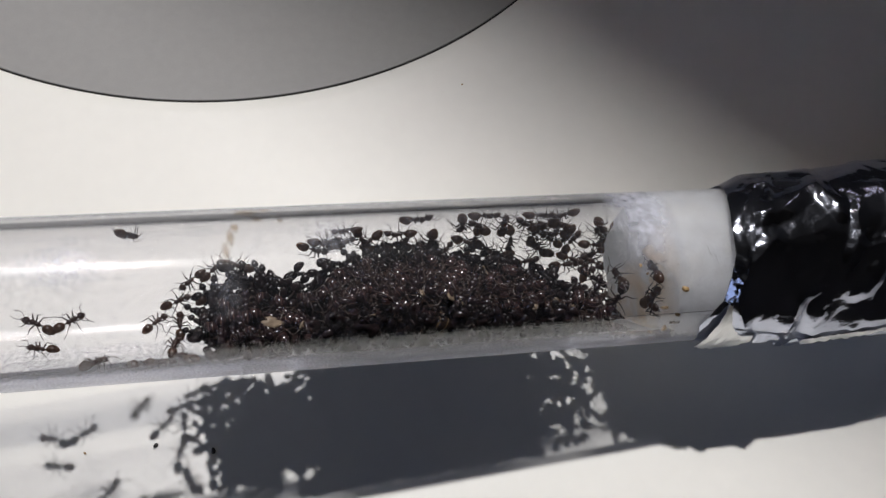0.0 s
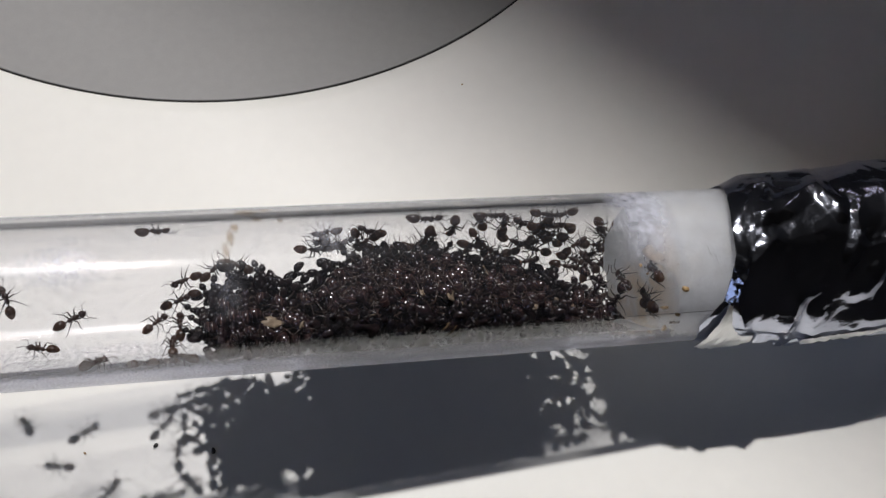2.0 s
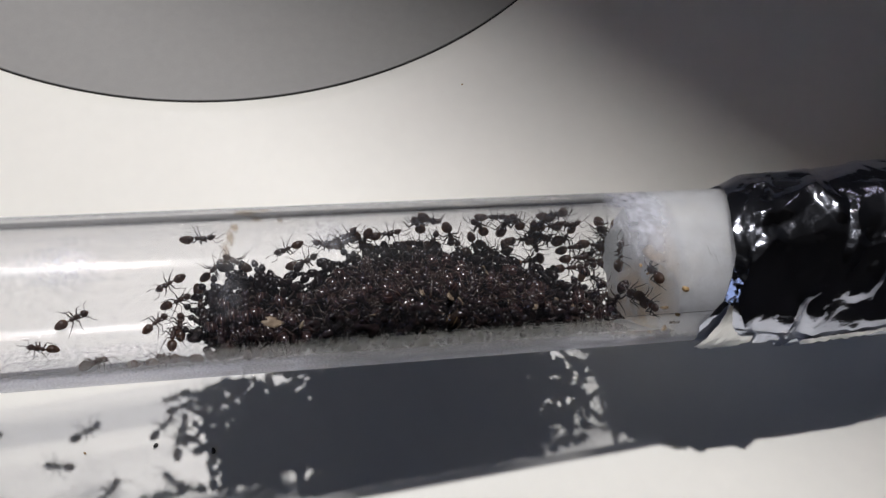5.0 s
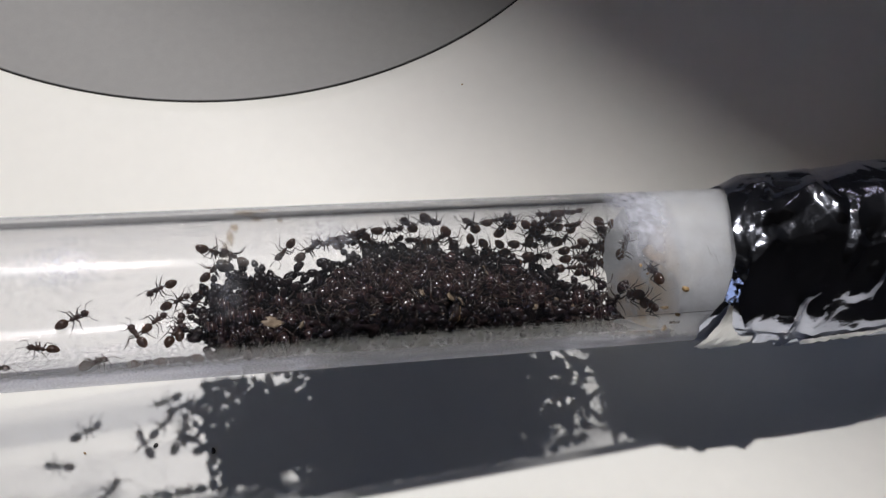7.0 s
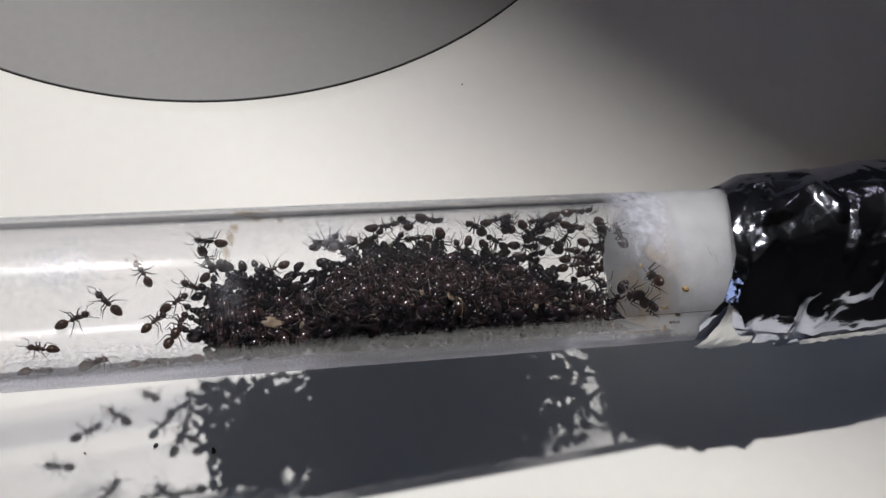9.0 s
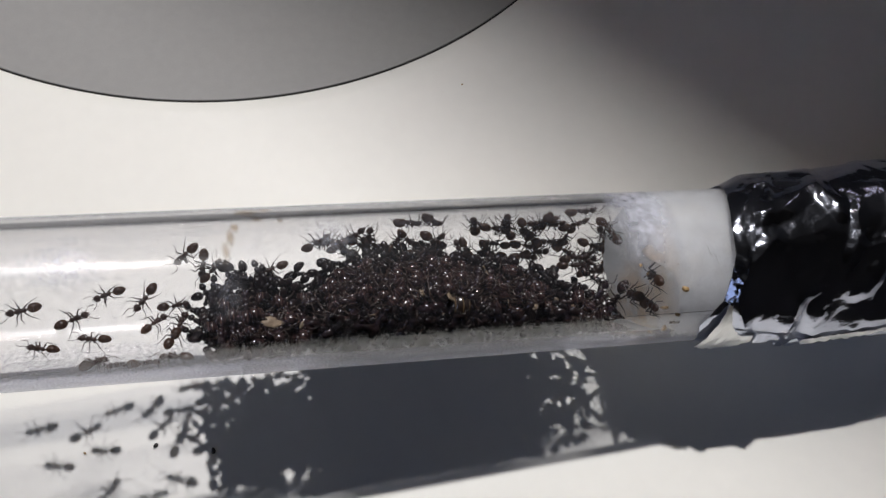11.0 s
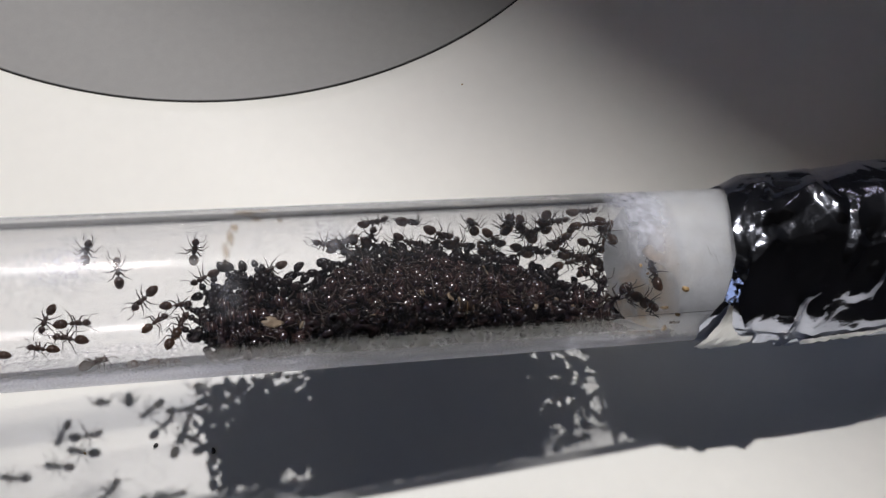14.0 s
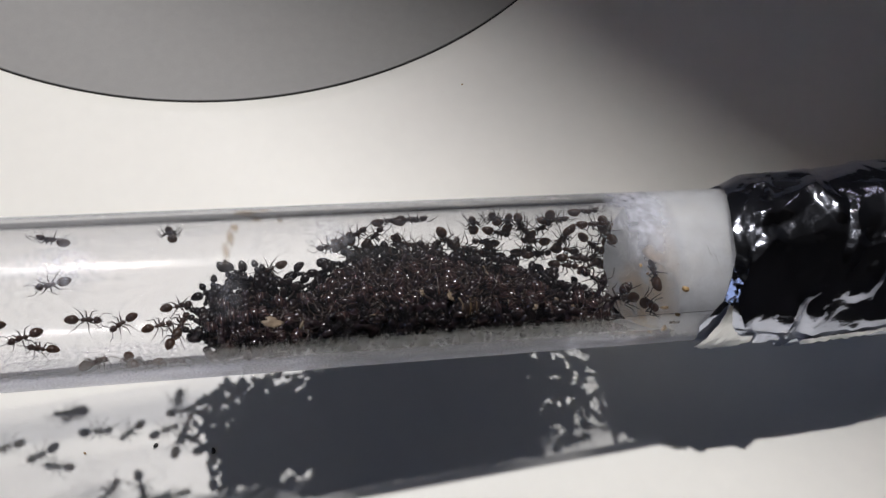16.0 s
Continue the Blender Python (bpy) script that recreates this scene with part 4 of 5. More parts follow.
def motions():
    shuffle()
    walk(QUEEN, [(t, on_wall(u, phi, yaw, 4.7, 0, 180)) for t, u, phi, yaw in
                 ((0, -7.3, 36, 160), (1.5, -6.3, 34, 150), (3.5, -6.5, 40, 156), (7, -6.2, 39, 170), (12, -5.8, 42, 185), (16, -5.2, 42, 178))])
    stroll(ANTS["a1"], [(0, on_wall(-33.93, 165.2, 61)), (0.5, on_wall(-33.43, 152.0, 1)), (1, on_wall(-33.05, 152.0, 0)), (2, on_wall(-31.53, 156.0, 21)), (3, on_wall(-28.53, 168.5, 9)), (4, on_wall(-28.18, 168.3, -6)), (6.5, on_wall(-25.85, 201.0, 27)), (7.5, on_wall(-25.93, 203.4, 45)), (8.5, on_wall(-26.42, 210.7, 76)), (9.2, on_wall(-26.31, 210.7, 71)), (11.5, on_wall(-26.82, 218.6, 105)), (12.5, on_wall(-26.88, 220.2, 62)), (12.85, on_wall(-26.97, 216.4, 21)), (13.2, on_wall(-27.05, 212.5, -21)), (14, on_wall(-27.60, 201.6, -80)), (14.8, on_wall(-28.72, 194.6, -120)), (15.4, on_wall(-29.83, 188.6, -135)), (16, on_wall(-29.96, 170.3, -95))])
    stroll(ANTS["a2"], [(0, on_wall(-42.74, -95.3, -151)), (0.5, on_wall(-44.01, -99.5, -152)), (1, on_wall(-45.05, -106.0, -140)), (2, on_wall(-45.44, -118.5, -107)), (3, on_wall(-46.26, -118.3, -131)), (4.2, on_wall(-48.17, -117.9, -148)), (7, on_wall(-51.54, -110.7, -159)), (16, on_wall(-51.54, -110.7, -159))])
    stroll(ANTS["a3"], [(0, on_wall(-39.75, -95.7, -29)), (2, on_wall(-39.64, -97.3, -28)), (4, on_wall(-39.51, -97.7, -27)), (6.5, on_wall(-39.43, -98.2, -26)), (9.2, on_wall(-39.40, -97.7, -23)), (11.5, on_wall(-39.46, -97.0, -21)), (12.5, on_wall(-39.47, -94.7, -9)), (13.2, on_wall(-39.56, -93.7, -3)), (14, on_wall(-39.42, -93.9, -1)), (14.8, on_wall(-38.91, -96.2, 2)), (15.4, on_wall(-38.51, -96.3, 4)), (16, on_wall(-38.38, -96.7, 4))])
    stroll(ANTS["a4"], [(0, on_wall(-42.36, -69.0, -161)), (16, on_wall(-42.36, -69.0, -161))])
    stroll(ANTS["a5"], [(0, on_wall(-37.47, -37.1, -47)), (16, on_wall(-37.47, -37.1, -47))])
    stroll(ANTS["a6"], [(0, on_wall(-33.00, -21.7, -0)), (9, on_wall(-32.99, -24.5, -18)), (16, on_wall(-33.00, -21.7, -0))])
    stroll(ANTS["a6b"], [(0, on_wall(-31.52, -21.8, -0)), (1, on_wall(-31.14, -21.7, -0)), (4, on_wall(-31.35, -21.7, -0)), (6.5, on_wall(-30.83, -21.7, -0)), (8.5, on_wall(-29.91, -21.7, -1)), (8.73, on_wall(-30.79, -24.7, -58)), (8.97, on_wall(-31.66, -27.8, -116)), (9.2, on_wall(-32.53, -30.8, -174)), (10.3, on_wall(-34.96, -21.7, -180)), (11.5, on_wall(-35.12, -21.7, -180)), (12.5, on_wall(-33.57, -28.1, -215)), (12.85, on_wall(-32.52, -30.0, -294)), (13.2, on_wall(-31.47, -31.9, -373)), (14, on_wall(-31.11, -21.7, -359)), (16, on_wall(-30.69, -21.7, -361))])
    stroll(ANTS["a7"], [(0, on_wall(-31.65, -89.6, -37)), (4, on_wall(-31.63, -89.3, -38)), (8.5, on_wall(-31.75, -91.0, -38)), (11.5, on_wall(-31.74, -89.4, -35)), (14, on_wall(-31.65, -90.1, -35)), (15.4, on_wall(-31.50, -89.0, -29)), (16, on_wall(-31.41, -86.2, -12))])
    stroll(ANTS["a8"], [(0, on_wall(-29.42, -108.5, -27)), (6.5, on_wall(-29.44, -108.8, -29)), (9.2, on_wall(-29.61, -107.8, -37)), (11.5, on_wall(-29.67, -104.6, -7)), (12.5, on_wall(-29.52, -105.6, -6)), (16, on_wall(-29.39, -104.1, -14))])
    stroll(ANTS["a9"], [(0, on_wall(-27.96, -128.0, 141)), (1, on_wall(-28.29, -125.9, 144)), (2, on_wall(-28.52, -128.6, 157)), (2.5, on_wall(-29.39, -132.9, 176)), (3, on_wall(-30.26, -135.8, 192)), (4, on_wall(-30.11, -132.3, 171)), (6.5, on_wall(-30.33, -121.2, 141)), (7.5, on_wall(-31.96, -123.4, 178)), (8.5, on_wall(-32.65, -129.1, 213)), (9.2, on_wall(-32.54, -138.6, 245)), (10.3, on_wall(-34.52, -128.5, 171)), (11.5, on_wall(-37.16, -116.6, 159)), (12.5, on_wall(-39.48, -121.0, 196)), (13.2, on_wall(-40.25, -116.8, 158)), (14, on_wall(-41.95, -99.7, 114)), (14.8, on_wall(-42.41, -99.2, 127)), (15.4, on_wall(-44.50, -96.5, 161)), (16, on_wall(-47.35, -95.7, 167))])
    stroll(ANTS["a12"], [(0, on_wall(-28.94, -31.0, -119)), (4.2, on_wall(-29.59, -31.8, -123)), (5.3, on_wall(-31.50, -40.0, -134)), (6.5, on_wall(-33.26, -64.4, -130)), (7.5, on_wall(-33.87, -89.3, -105)), (8.5, on_wall(-35.35, -108.8, -104)), (9.2, on_wall(-36.47, -111.0, -151)), (10.3, on_wall(-40.81, -113.5, -184)), (11.5, on_wall(-44.99, -106.6, -196)), (12, on_wall(-44.45, -119.5, -123)), (12.5, on_wall(-42.83, -137.5, -70)), (13.2, on_wall(-39.38, -153.8, -19)), (14, on_wall(-37.84, -164.8, -81)), (14.8, on_wall(-35.27, -184.9, -42)), (15.1, on_wall(-36.40, -191.8, -110)), (15.4, on_wall(-36.97, -192.0, -111)), (16, on_wall(-40.77, -189.1, -150))])
    stroll(ANTS["d1"], [(0, on_wall(-29.24, -35.3, -103)), (9.2, on_wall(-29.34, -21.7, -180)), (11.5, on_wall(-31.01, -49.7, -138)), (12, on_wall(-33.07, -75.5, -120)), (12.5, on_wall(-33.52, -88.2, -100)), (13.2, on_wall(-35.25, -108.1, -134)), (13.6, on_wall(-35.16, -120.2, -102)), (14, on_wall(-34.98, -139.5, -92)), (14.8, on_wall(-34.44, -154.3, -87)), (15.4, on_wall(-36.84, -150.4, -166)), (16, on_wall(-41.20, -131.4, -191))])
    stroll(ANTS["c3"], [(0, on_wall(-26.06, -114.5, -28)), (3.15, on_wall(-26.72, -110.7, 46)), (6.3, on_wall(-27.38, -106.8, 119)), (7.5, on_wall(-27.46, -109.7, 141)), (8.5, on_wall(-27.37, -116.0, 175)), (9.2, on_wall(-27.61, -120.8, 214)), (10.3, on_wall(-30.48, -116.8, 153)), (11.5, on_wall(-33.85, -107.9, 131)), (12.5, on_wall(-36.23, -85.2, 137)), (13.2, on_wall(-37.73, -71.1, 145)), (14, on_wall(-39.86, -78.4, 200)), (14.8, on_wall(-40.93, -80.6, 188)), (15.4, on_wall(-41.76, -81.6, 179)), (16, on_wall(-43.95, -83.0, 164))])
    stroll(ANTS["c4"], [(0, on_wall(-23.30, -140.1, -159)), (7, on_wall(-23.66, -150.2, -140)), (8.5, on_wall(-25.35, -170.2, -162)), (9.2, on_wall(-26.39, -171.9, -160)), (10.3, on_wall(-27.89, -163.4, -209)), (11.5, on_wall(-28.87, -148.9, -230)), (12.5, on_wall(-30.18, -134.9, -201)), (13.2, on_wall(-31.98, -125.3, -217)), (14, on_wall(-32.65, -112.9, -219)), (14.8, on_wall(-34.90, -76.4, -250)), (15.4, on_wall(-34.74, -59.6, -262)), (16, on_wall(-34.20, -38.2, -278))])
    stroll(ANTS["e1"], [(0, on_wall(-49.15, -45.7, 2)), (6.5, on_wall(-47.15, -42.0, 3)), (7.5, on_wall(-45.60, -39.4, -4)), (8.5, on_wall(-43.76, -21.8, -0)), (9.2, on_wall(-41.97, -21.8, -0)), (10.2, on_wall(-38.73, -51.9, -55)), (10.5, on_wall(-38.16, -63.0, -105)), (10.8, on_wall(-37.59, -74.0, -154)), (11.5, on_wall(-37.97, -76.9, -188)), (12.5, on_wall(-39.85, -69.6, -179)), (13.2, on_wall(-41.51, -51.2, -205)), (14, on_wall(-46.78, -64.8, -169)), (16, on_wall(-50.95, -62.5, -173))])
    stroll(ANTS["x"], [(0, on_wall(-25.79, -136.6, -48)), (13.2, on_wall(-25.93, -136.1, -55)), (13.4, on_wall(-25.96, -133.4, -127)), (13.6, on_wall(-25.99, -130.6, -200)), (14, on_wall(-26.68, -129.8, -208)), (14.8, on_wall(-31.01, -121.2, -194)), (15.4, on_wall(-34.44, -102.9, -206)), (16, on_wall(-34.80, -91.6, -216))])
    stroll(ANTS["a10"], [(0, on_wall(-29.30, -85.4, -91)), (6.5, on_wall(-29.28, -84.3, -89)), (8.5, on_wall(-29.31, -86.2, -67)), (16, on_wall(-29.17, -85.6, -67))])
    stroll(ANTS["a11"], [(0, on_wall(-30.07, -60.6, -72)), (4, on_wall(-30.25, -67.4, -88)), (6.5, on_wall(-29.90, -77.1, -55)), (9.2, on_wall(-30.00, -74.8, -55)), (16, on_wall(-29.98, -74.1, -60))])
    stroll(ANTS["u1"], [(0, on_wall(-5.80, 155.4, -36)), (1.5, on_wall(-5.08, 152.0, -1)), (3, on_wall(-4.85, 152.1, -0)), (4.2, on_wall(-4.41, 157.2, 30)), (6.5, on_wall(-4.19, 165.6, 54)), (7.5, on_wall(-4.12, 164.0, 48)), (9, on_wall(-4.33, 160.5, 35)), (11.5, on_wall(-3.68, 171.9, 57)), (12.5, on_wall(-3.27, 182.3, 56)), (13.5, on_wall(-2.82, 188.3, 32)), (14.5, on_wall(-2.30, 198.1, 33)), (16, on_wall(-1.58, 202.6, 57))])
    stroll(ANTS["u2"], [(0, on_wall(-0.43, 179.7, 82)), (1.5, on_wall(-1.11, 183.3, 95)), (3, on_wall(-1.46, 186.7, 77)), (4.2, on_wall(-1.46, 192.9, 74)), (6.5, on_wall(-1.11, 202.1, 60)), (7.5, on_wall(-1.50, 203.9, 72)), (9, on_wall(-2.13, 206.5, 80)), (11.5, on_wall(-2.84, 202.7, 32)), (12.5, on_wall(-2.41, 205.3, 33)), (13.5, on_wall(-0.55, 208.8, 7)), (14.5, on_wall(0.24, 209.8, 10)), (16, on_wall(0.54, 213.4, 22))])
    stroll(ANTS["u3"], [(0, on_wall(1.25, 152.0, -0)), (1.5, on_wall(1.85, 152.0, 0)), (3, on_wall(1.67, 152.1, -0)), (4.2, on_wall(1.85, 158.4, 26)), (5.35, on_wall(2.37, 162.7, -14)), (6.5, on_wall(2.90, 167.0, -54)), (7.5, on_wall(3.24, 174.4, -23)), (9, on_wall(3.04, 171.3, -40)), (11.5, on_wall(3.42, 194.6, 21)), (12.5, on_wall(3.72, 203.6, 12)), (13.5, on_wall(3.56, 205.5, 34)), (14.5, on_wall(3.46, 200.1, 49)), (16, on_wall(3.81, 195.7, 19))])
    stroll(ANTS["u4"], [(0, on_wall(1.55, -175.8, -137)), (1.5, on_wall(1.38, -189.0, -112)), (3, on_wall(1.58, -178.4, -120)), (4.2, on_wall(1.54, -177.1, -126)), (6.5, on_wall(1.51, -175.8, -126)), (7.5, on_wall(-0.50, -188.2, -128)), (9, on_wall(1.19, -175.2, -135)), (11.5, on_wall(0.85, -179.4, -104)), (12.5, on_wall(0.73, -177.9, -116)), (16, on_wall(0.72, -181.1, -107))])
    stroll(ANTS["u5"], [(0, on_wall(0.57, -153.6, 30)), (1.5, on_wall(1.30, -152.7, 20)), (3, on_wall(1.29, -139.9, 32)), (6.5, on_wall(1.92, -136.0, 36)), (16, on_wall(1.79, -128.5, 34))])
    stroll(ANTS["u6"], [(0, on_wall(1.49, -155.8, 88)), (1.5, on_wall(1.90, -156.6, 50)), (3, on_wall(1.48, -151.9, 47)), (4.2, on_wall(1.49, -150.7, 51)), (6.5, on_wall(1.31, -145.7, 73)), (7.5, on_wall(1.14, -146.2, 65)), (9, on_wall(0.63, -143.5, 91)), (11.5, on_wall(0.68, -142.4, 46)), (12.5, on_wall(0.40, -137.6, 30)), (16, on_wall(0.80, -133.9, 40))])
    stroll(ANTS["u7"], [(0, on_wall(5.47, -152.9, 90)), (1.5, on_wall(5.66, -150.9, 46)), (3, on_wall(5.99, -154.4, -0)), (4.2, on_wall(6.34, -154.5, -7)), (6.5, on_wall(7.22, -147.8, 10)), (9, on_wall(7.26, -144.9, 12)), (11.5, on_wall(7.38, -145.2, 17)), (16, on_wall(7.63, -136.8, 12))])
    stroll(ANTS["u8"], [(0, on_wall(7.61, 163.3, -4)), (1.5, on_wall(7.68, 158.6, 29)), (3, on_wall(8.43, 162.8, 18)), (4.2, on_wall(9.05, 164.1, 17)), (4.97, on_wall(8.90, 163.0, -38)), (5.73, on_wall(8.75, 161.9, -92)), (6.5, on_wall(8.61, 160.8, -147)), (7.5, on_wall(8.27, 162.8, -192)), (9, on_wall(8.26, 175.6, -205)), (11.5, on_wall(8.28, 183.5, -188)), (12.5, on_wall(7.93, 189.2, -183)), (13.5, on_wall(8.08, 194.9, -176)), (14.5, on_wall(8.06, 199.5, -181)), (16, on_wall(8.21, 210.5, -171))])
    stroll(ANTS["u9"], [(0, on_wall(10.26, 164.5, 131)), (3, on_wall(9.91, 160.7, 118)), (4.2, on_wall(9.62, 161.3, 116)), (5.35, on_wall(9.87, 157.8, 51)), (6.5, on_wall(10.12, 154.2, -13)), (7.5, on_wall(10.19, 152.0, -0)), (9, on_wall(11.19, 152.0, -0)), (11.5, on_wall(11.66, 152.0, 0)), (16, on_wall(11.95, 152.0, 0))])
    stroll(ANTS["u10"], [(0, on_wall(10.39, -158.4, -176)), (1.5, on_wall(10.14, -157.7, -168)), (3, on_wall(10.06, -158.2, -155)), (4.2, on_wall(9.80, -155.4, -162)), (6.5, on_wall(9.75, -153.0, -159)), (9, on_wall(8.41, -152.7, -164)), (11.5, on_wall(7.46, -158.5, -129)), (12.5, on_wall(7.11, -162.6, -130)), (13.5, on_wall(7.02, -161.3, -133)), (16, on_wall(6.99, -163.1, -122))])
    stroll(ANTS["u11"], [(0, on_wall(12.41, -147.6, -58)), (1.5, on_wall(12.85, -143.5, -43)), (3, on_wall(12.75, -141.6, -20)), (4.2, on_wall(12.36, -140.6, -7)), (6.5, on_wall(12.95, -140.9, -12)), (9, on_wall(12.19, -138.1, 8)), (11.5, on_wall(11.78, -136.8, 37)), (12.5, on_wall(11.45, -137.5, 39)), (16, on_wall(11.99, -138.8, 12))])
    stroll(ANTS["u12"], [(0, on_wall(8.99, -140.4, -151)), (1.5, on_wall(8.69, -139.1, -162)), (3, on_wall(8.38, -143.2, -156)), (4.2, on_wall(8.34, -142.4, -168)), (4.97, on_wall(8.57, -140.1, -114)), (5.73, on_wall(8.80, -137.9, -60)), (6.5, on_wall(9.03, -135.7, -6)), (7.5, on_wall(8.53, -132.5, 6)), (9, on_wall(8.06, -134.9, -13)), (11.5, on_wall(8.56, -137.4, -5)), (16, on_wall(8.76, -136.4, -3))])
    stroll(ANTS["u13"], [(0, on_wall(10.10, -150.4, -142)), (6, on_wall(9.73, -150.3, -158)), (9, on_wall(10.10, -147.1, -161)), (16, on_wall(11.29, -152.0, -240))])
    stroll(ANTS["u15"], [(0, on_wall(15.51, -165.3, 61)), (9, on_wall(15.56, -165.9, 58)), (11.5, on_wall(16.12, -168.1, 41)), (12.5, on_wall(15.92, -169.3, 38)), (16, on_wall(15.98, -168.0, 58))])
    stroll(ANTS["u16"], [(0, on_wall(16.00, -152.2, -132)), (1.5, on_wall(16.10, -151.8, -126)), (9, on_wall(16.10, -151.4, -121)), (16, on_wall(16.06, -153.2, -115))])
    stroll(ANTS["u17"], [(0, on_wall(15.25, -132.2, 159)), (9, on_wall(15.20, -134.6, 160)), (16, on_wall(15.45, -130.1, 150))])
    stroll(ANTS["u19"], [(0, on_wall(-12.61, -178.2, 172)), (1.5, on_wall(-14.71, -175.9, 167)), (3, on_wall(-14.38, -178.9, 159)), (4.2, on_wall(-17.68, -157.8, 165)), (6.5, on_wall(-18.58, -154.5, 117)), (7.5, on_wall(-18.81, -150.1, 130)), (9, on_wall(-19.67, -135.0, 158)), (16, on_wall(-19.93, -135.1, 157))])
    stroll(ANTS["u20"], [(0, on_wall(-15.58, -153.2, 20)), (1.5, on_wall(-15.65, -153.7, 4)), (3, on_wall(-16.15, -149.5, 3)), (4.2, on_wall(-16.76, -139.5, -5)), (6.5, on_wall(-16.29, -148.2, -48)), (7.5, on_wall(-15.93, -157.3, -46)), (9, on_wall(-14.50, -162.5, -36)), (11.5, on_wall(-15.42, -161.6, -38)), (12.5, on_wall(-13.76, -158.3, -26)), (13.5, on_wall(-12.97, -160.8, -29)), (14.5, on_wall(-12.22, -162.5, -22)), (16, on_wall(-11.68, -170.5, -42))])
    stroll(ANTS["u20b"], [(0, on_wall(-14.41, -162.4, -3)), (1.5, on_wall(-13.77, -156.6, 45)), (2.85, on_wall(-13.22, -162.3, -5)), (4.2, on_wall(-12.67, -168.0, -56)), (6.5, on_wall(-12.24, -168.5, -30)), (7.5, on_wall(-11.71, -170.7, -28)), (9, on_wall(-12.35, -152.0, 30)), (16, on_wall(-12.28, -151.1, 38))])
    stroll(ANTS["u21"], [(0, on_wall(-6.89, -168.6, -178)), (1.5, on_wall(-9.40, -181.6, -152)), (3, on_wall(-10.49, -162.6, -155)), (3.6, on_wall(-9.34, -164.6, -86)), (4.2, on_wall(-8.20, -166.5, -18)), (6.5, on_wall(-8.69, -178.4, -4)), (7.5, on_wall(-7.64, -176.1, 5)), (9, on_wall(-8.96, -185.9, -13)), (11.5, on_wall(-12.21, -167.1, -43)), (12.5, on_wall(-12.49, -183.5, -34)), (13.5, on_wall(-10.25, -200.1, -40)), (14.5, on_wall(-10.20, -200.1, -38)), (16, on_wall(-8.79, -202.2, -33))])
    stroll(ANTS["u22"], [(0, on_wall(-9.89, -161.7, 120)), (1.5, on_wall(-10.20, -161.3, 142)), (4.2, on_wall(-10.70, -162.7, 85)), (6.5, on_wall(-9.82, -163.4, 121)), (7, on_wall(-9.84, -161.1, 46)), (7.5, on_wall(-9.85, -158.9, -30)), (9, on_wall(-9.71, -163.8, -53)), (11.5, on_wall(-10.15, -163.0, -91)), (16, on_wall(-9.62, -166.4, -61))])
    stroll(ANTS["u23"], [(0, on_wall(-3.42, -155.4, 101)), (1.5, on_wall(-3.30, -159.7, 46)), (2, on_wall(-3.98, -161.3, 105)), (2.5, on_wall(-4.66, -162.9, 164)), (3, on_wall(-5.35, -164.5, 223)), (4.2, on_wall(-5.23, -185.6, 251)), (6.5, on_wall(-6.02, -187.2, 239)), (7.5, on_wall(-6.63, -190.6, 243)), (9, on_wall(-6.84, -193.6, 244)), (9.83, on_wall(-6.69, -193.4, 302)), (10.67, on_wall(-6.54, -193.3, 360)), (11.5, on_wall(-6.39, -193.2, 418)), (12.5, on_wall(-6.52, -195.3, 413)), (13.5, on_wall(-6.52, -196.5, 407)), (16, on_wall(-6.58, -208.0, 360))])
    stroll(ANTS["u24"], [(0, on_wall(6.74, -175.5, -143)), (1.5, on_wall(6.59, -175.3, -149)), (3, on_wall(6.09, -182.1, -135)), (4.2, on_wall(5.89, -180.0, -129)), (6.5, on_wall(4.56, -184.2, -116)), (7.5, on_wall(4.59, -179.2, -123)), (9, on_wall(4.67, -176.8, -117)), (11.5, on_wall(4.82, -166.8, -122)), (12.5, on_wall(4.56, -168.1, -131)), (13.5, on_wall(4.98, -171.3, -96)), (14.5, on_wall(3.78, -188.1, -117)), (16, on_wall(2.68, -191.5, -121))])
    stroll(ANTS["u25"], [(0, on_wall(10.68, -171.2, -156)), (3, on_wall(10.63, -169.9, -178)), (3.4, on_wall(10.86, -170.4, -121)), (3.8, on_wall(11.09, -171.0, -63)), (4.2, on_wall(11.33, -171.6, -6)), (6.5, on_wall(11.39, -169.3, -18)), (7.5, on_wall(11.70, -170.9, 2)), (9, on_wall(12.21, -168.2, 19)), (11.5, on_wall(12.31, -172.0, -30)), (12.5, on_wall(12.99, -172.8, -15)), (14.5, on_wall(13.69, -169.6, -4)), (16, on_wall(14.19, -170.2, 2))])
    stroll(ANTS["u26"], [(0, on_wall(8.68, -143.7, -135)), (2.1, on_wall(8.40, -149.6, -194)), (4.2, on_wall(8.12, -155.5, -254)), (6.3, on_wall(7.84, -161.4, -313)), (7.5, on_wall(7.36, -164.5, -309)), (9, on_wall(7.10, -163.3, -306)), (11.5, on_wall(6.65, -167.1, -294)), (16, on_wall(5.92, -176.5, -293))])
    stroll(ANTS["u27"], [(0, on_wall(5.15, -134.0, -151)), (2.1, on_wall(5.21, -135.4, -205)), (4.2, on_wall(5.27, -136.7, -260)), (6.3, on_wall(5.33, -138.1, -315)), (7.5, on_wall(4.90, -143.6, -307)), (8, on_wall(4.59, -146.2, -251)), (8.5, on_wall(4.29, -148.8, -196)), (9, on_wall(3.99, -151.4, -140)), (11.5, on_wall(3.92, -148.5, -170)), (12.5, on_wall(3.73, -148.3, -177)), (14.5, on_wall(3.20, -150.5, -172)), (16, on_wall(2.68, -151.7, -166))])
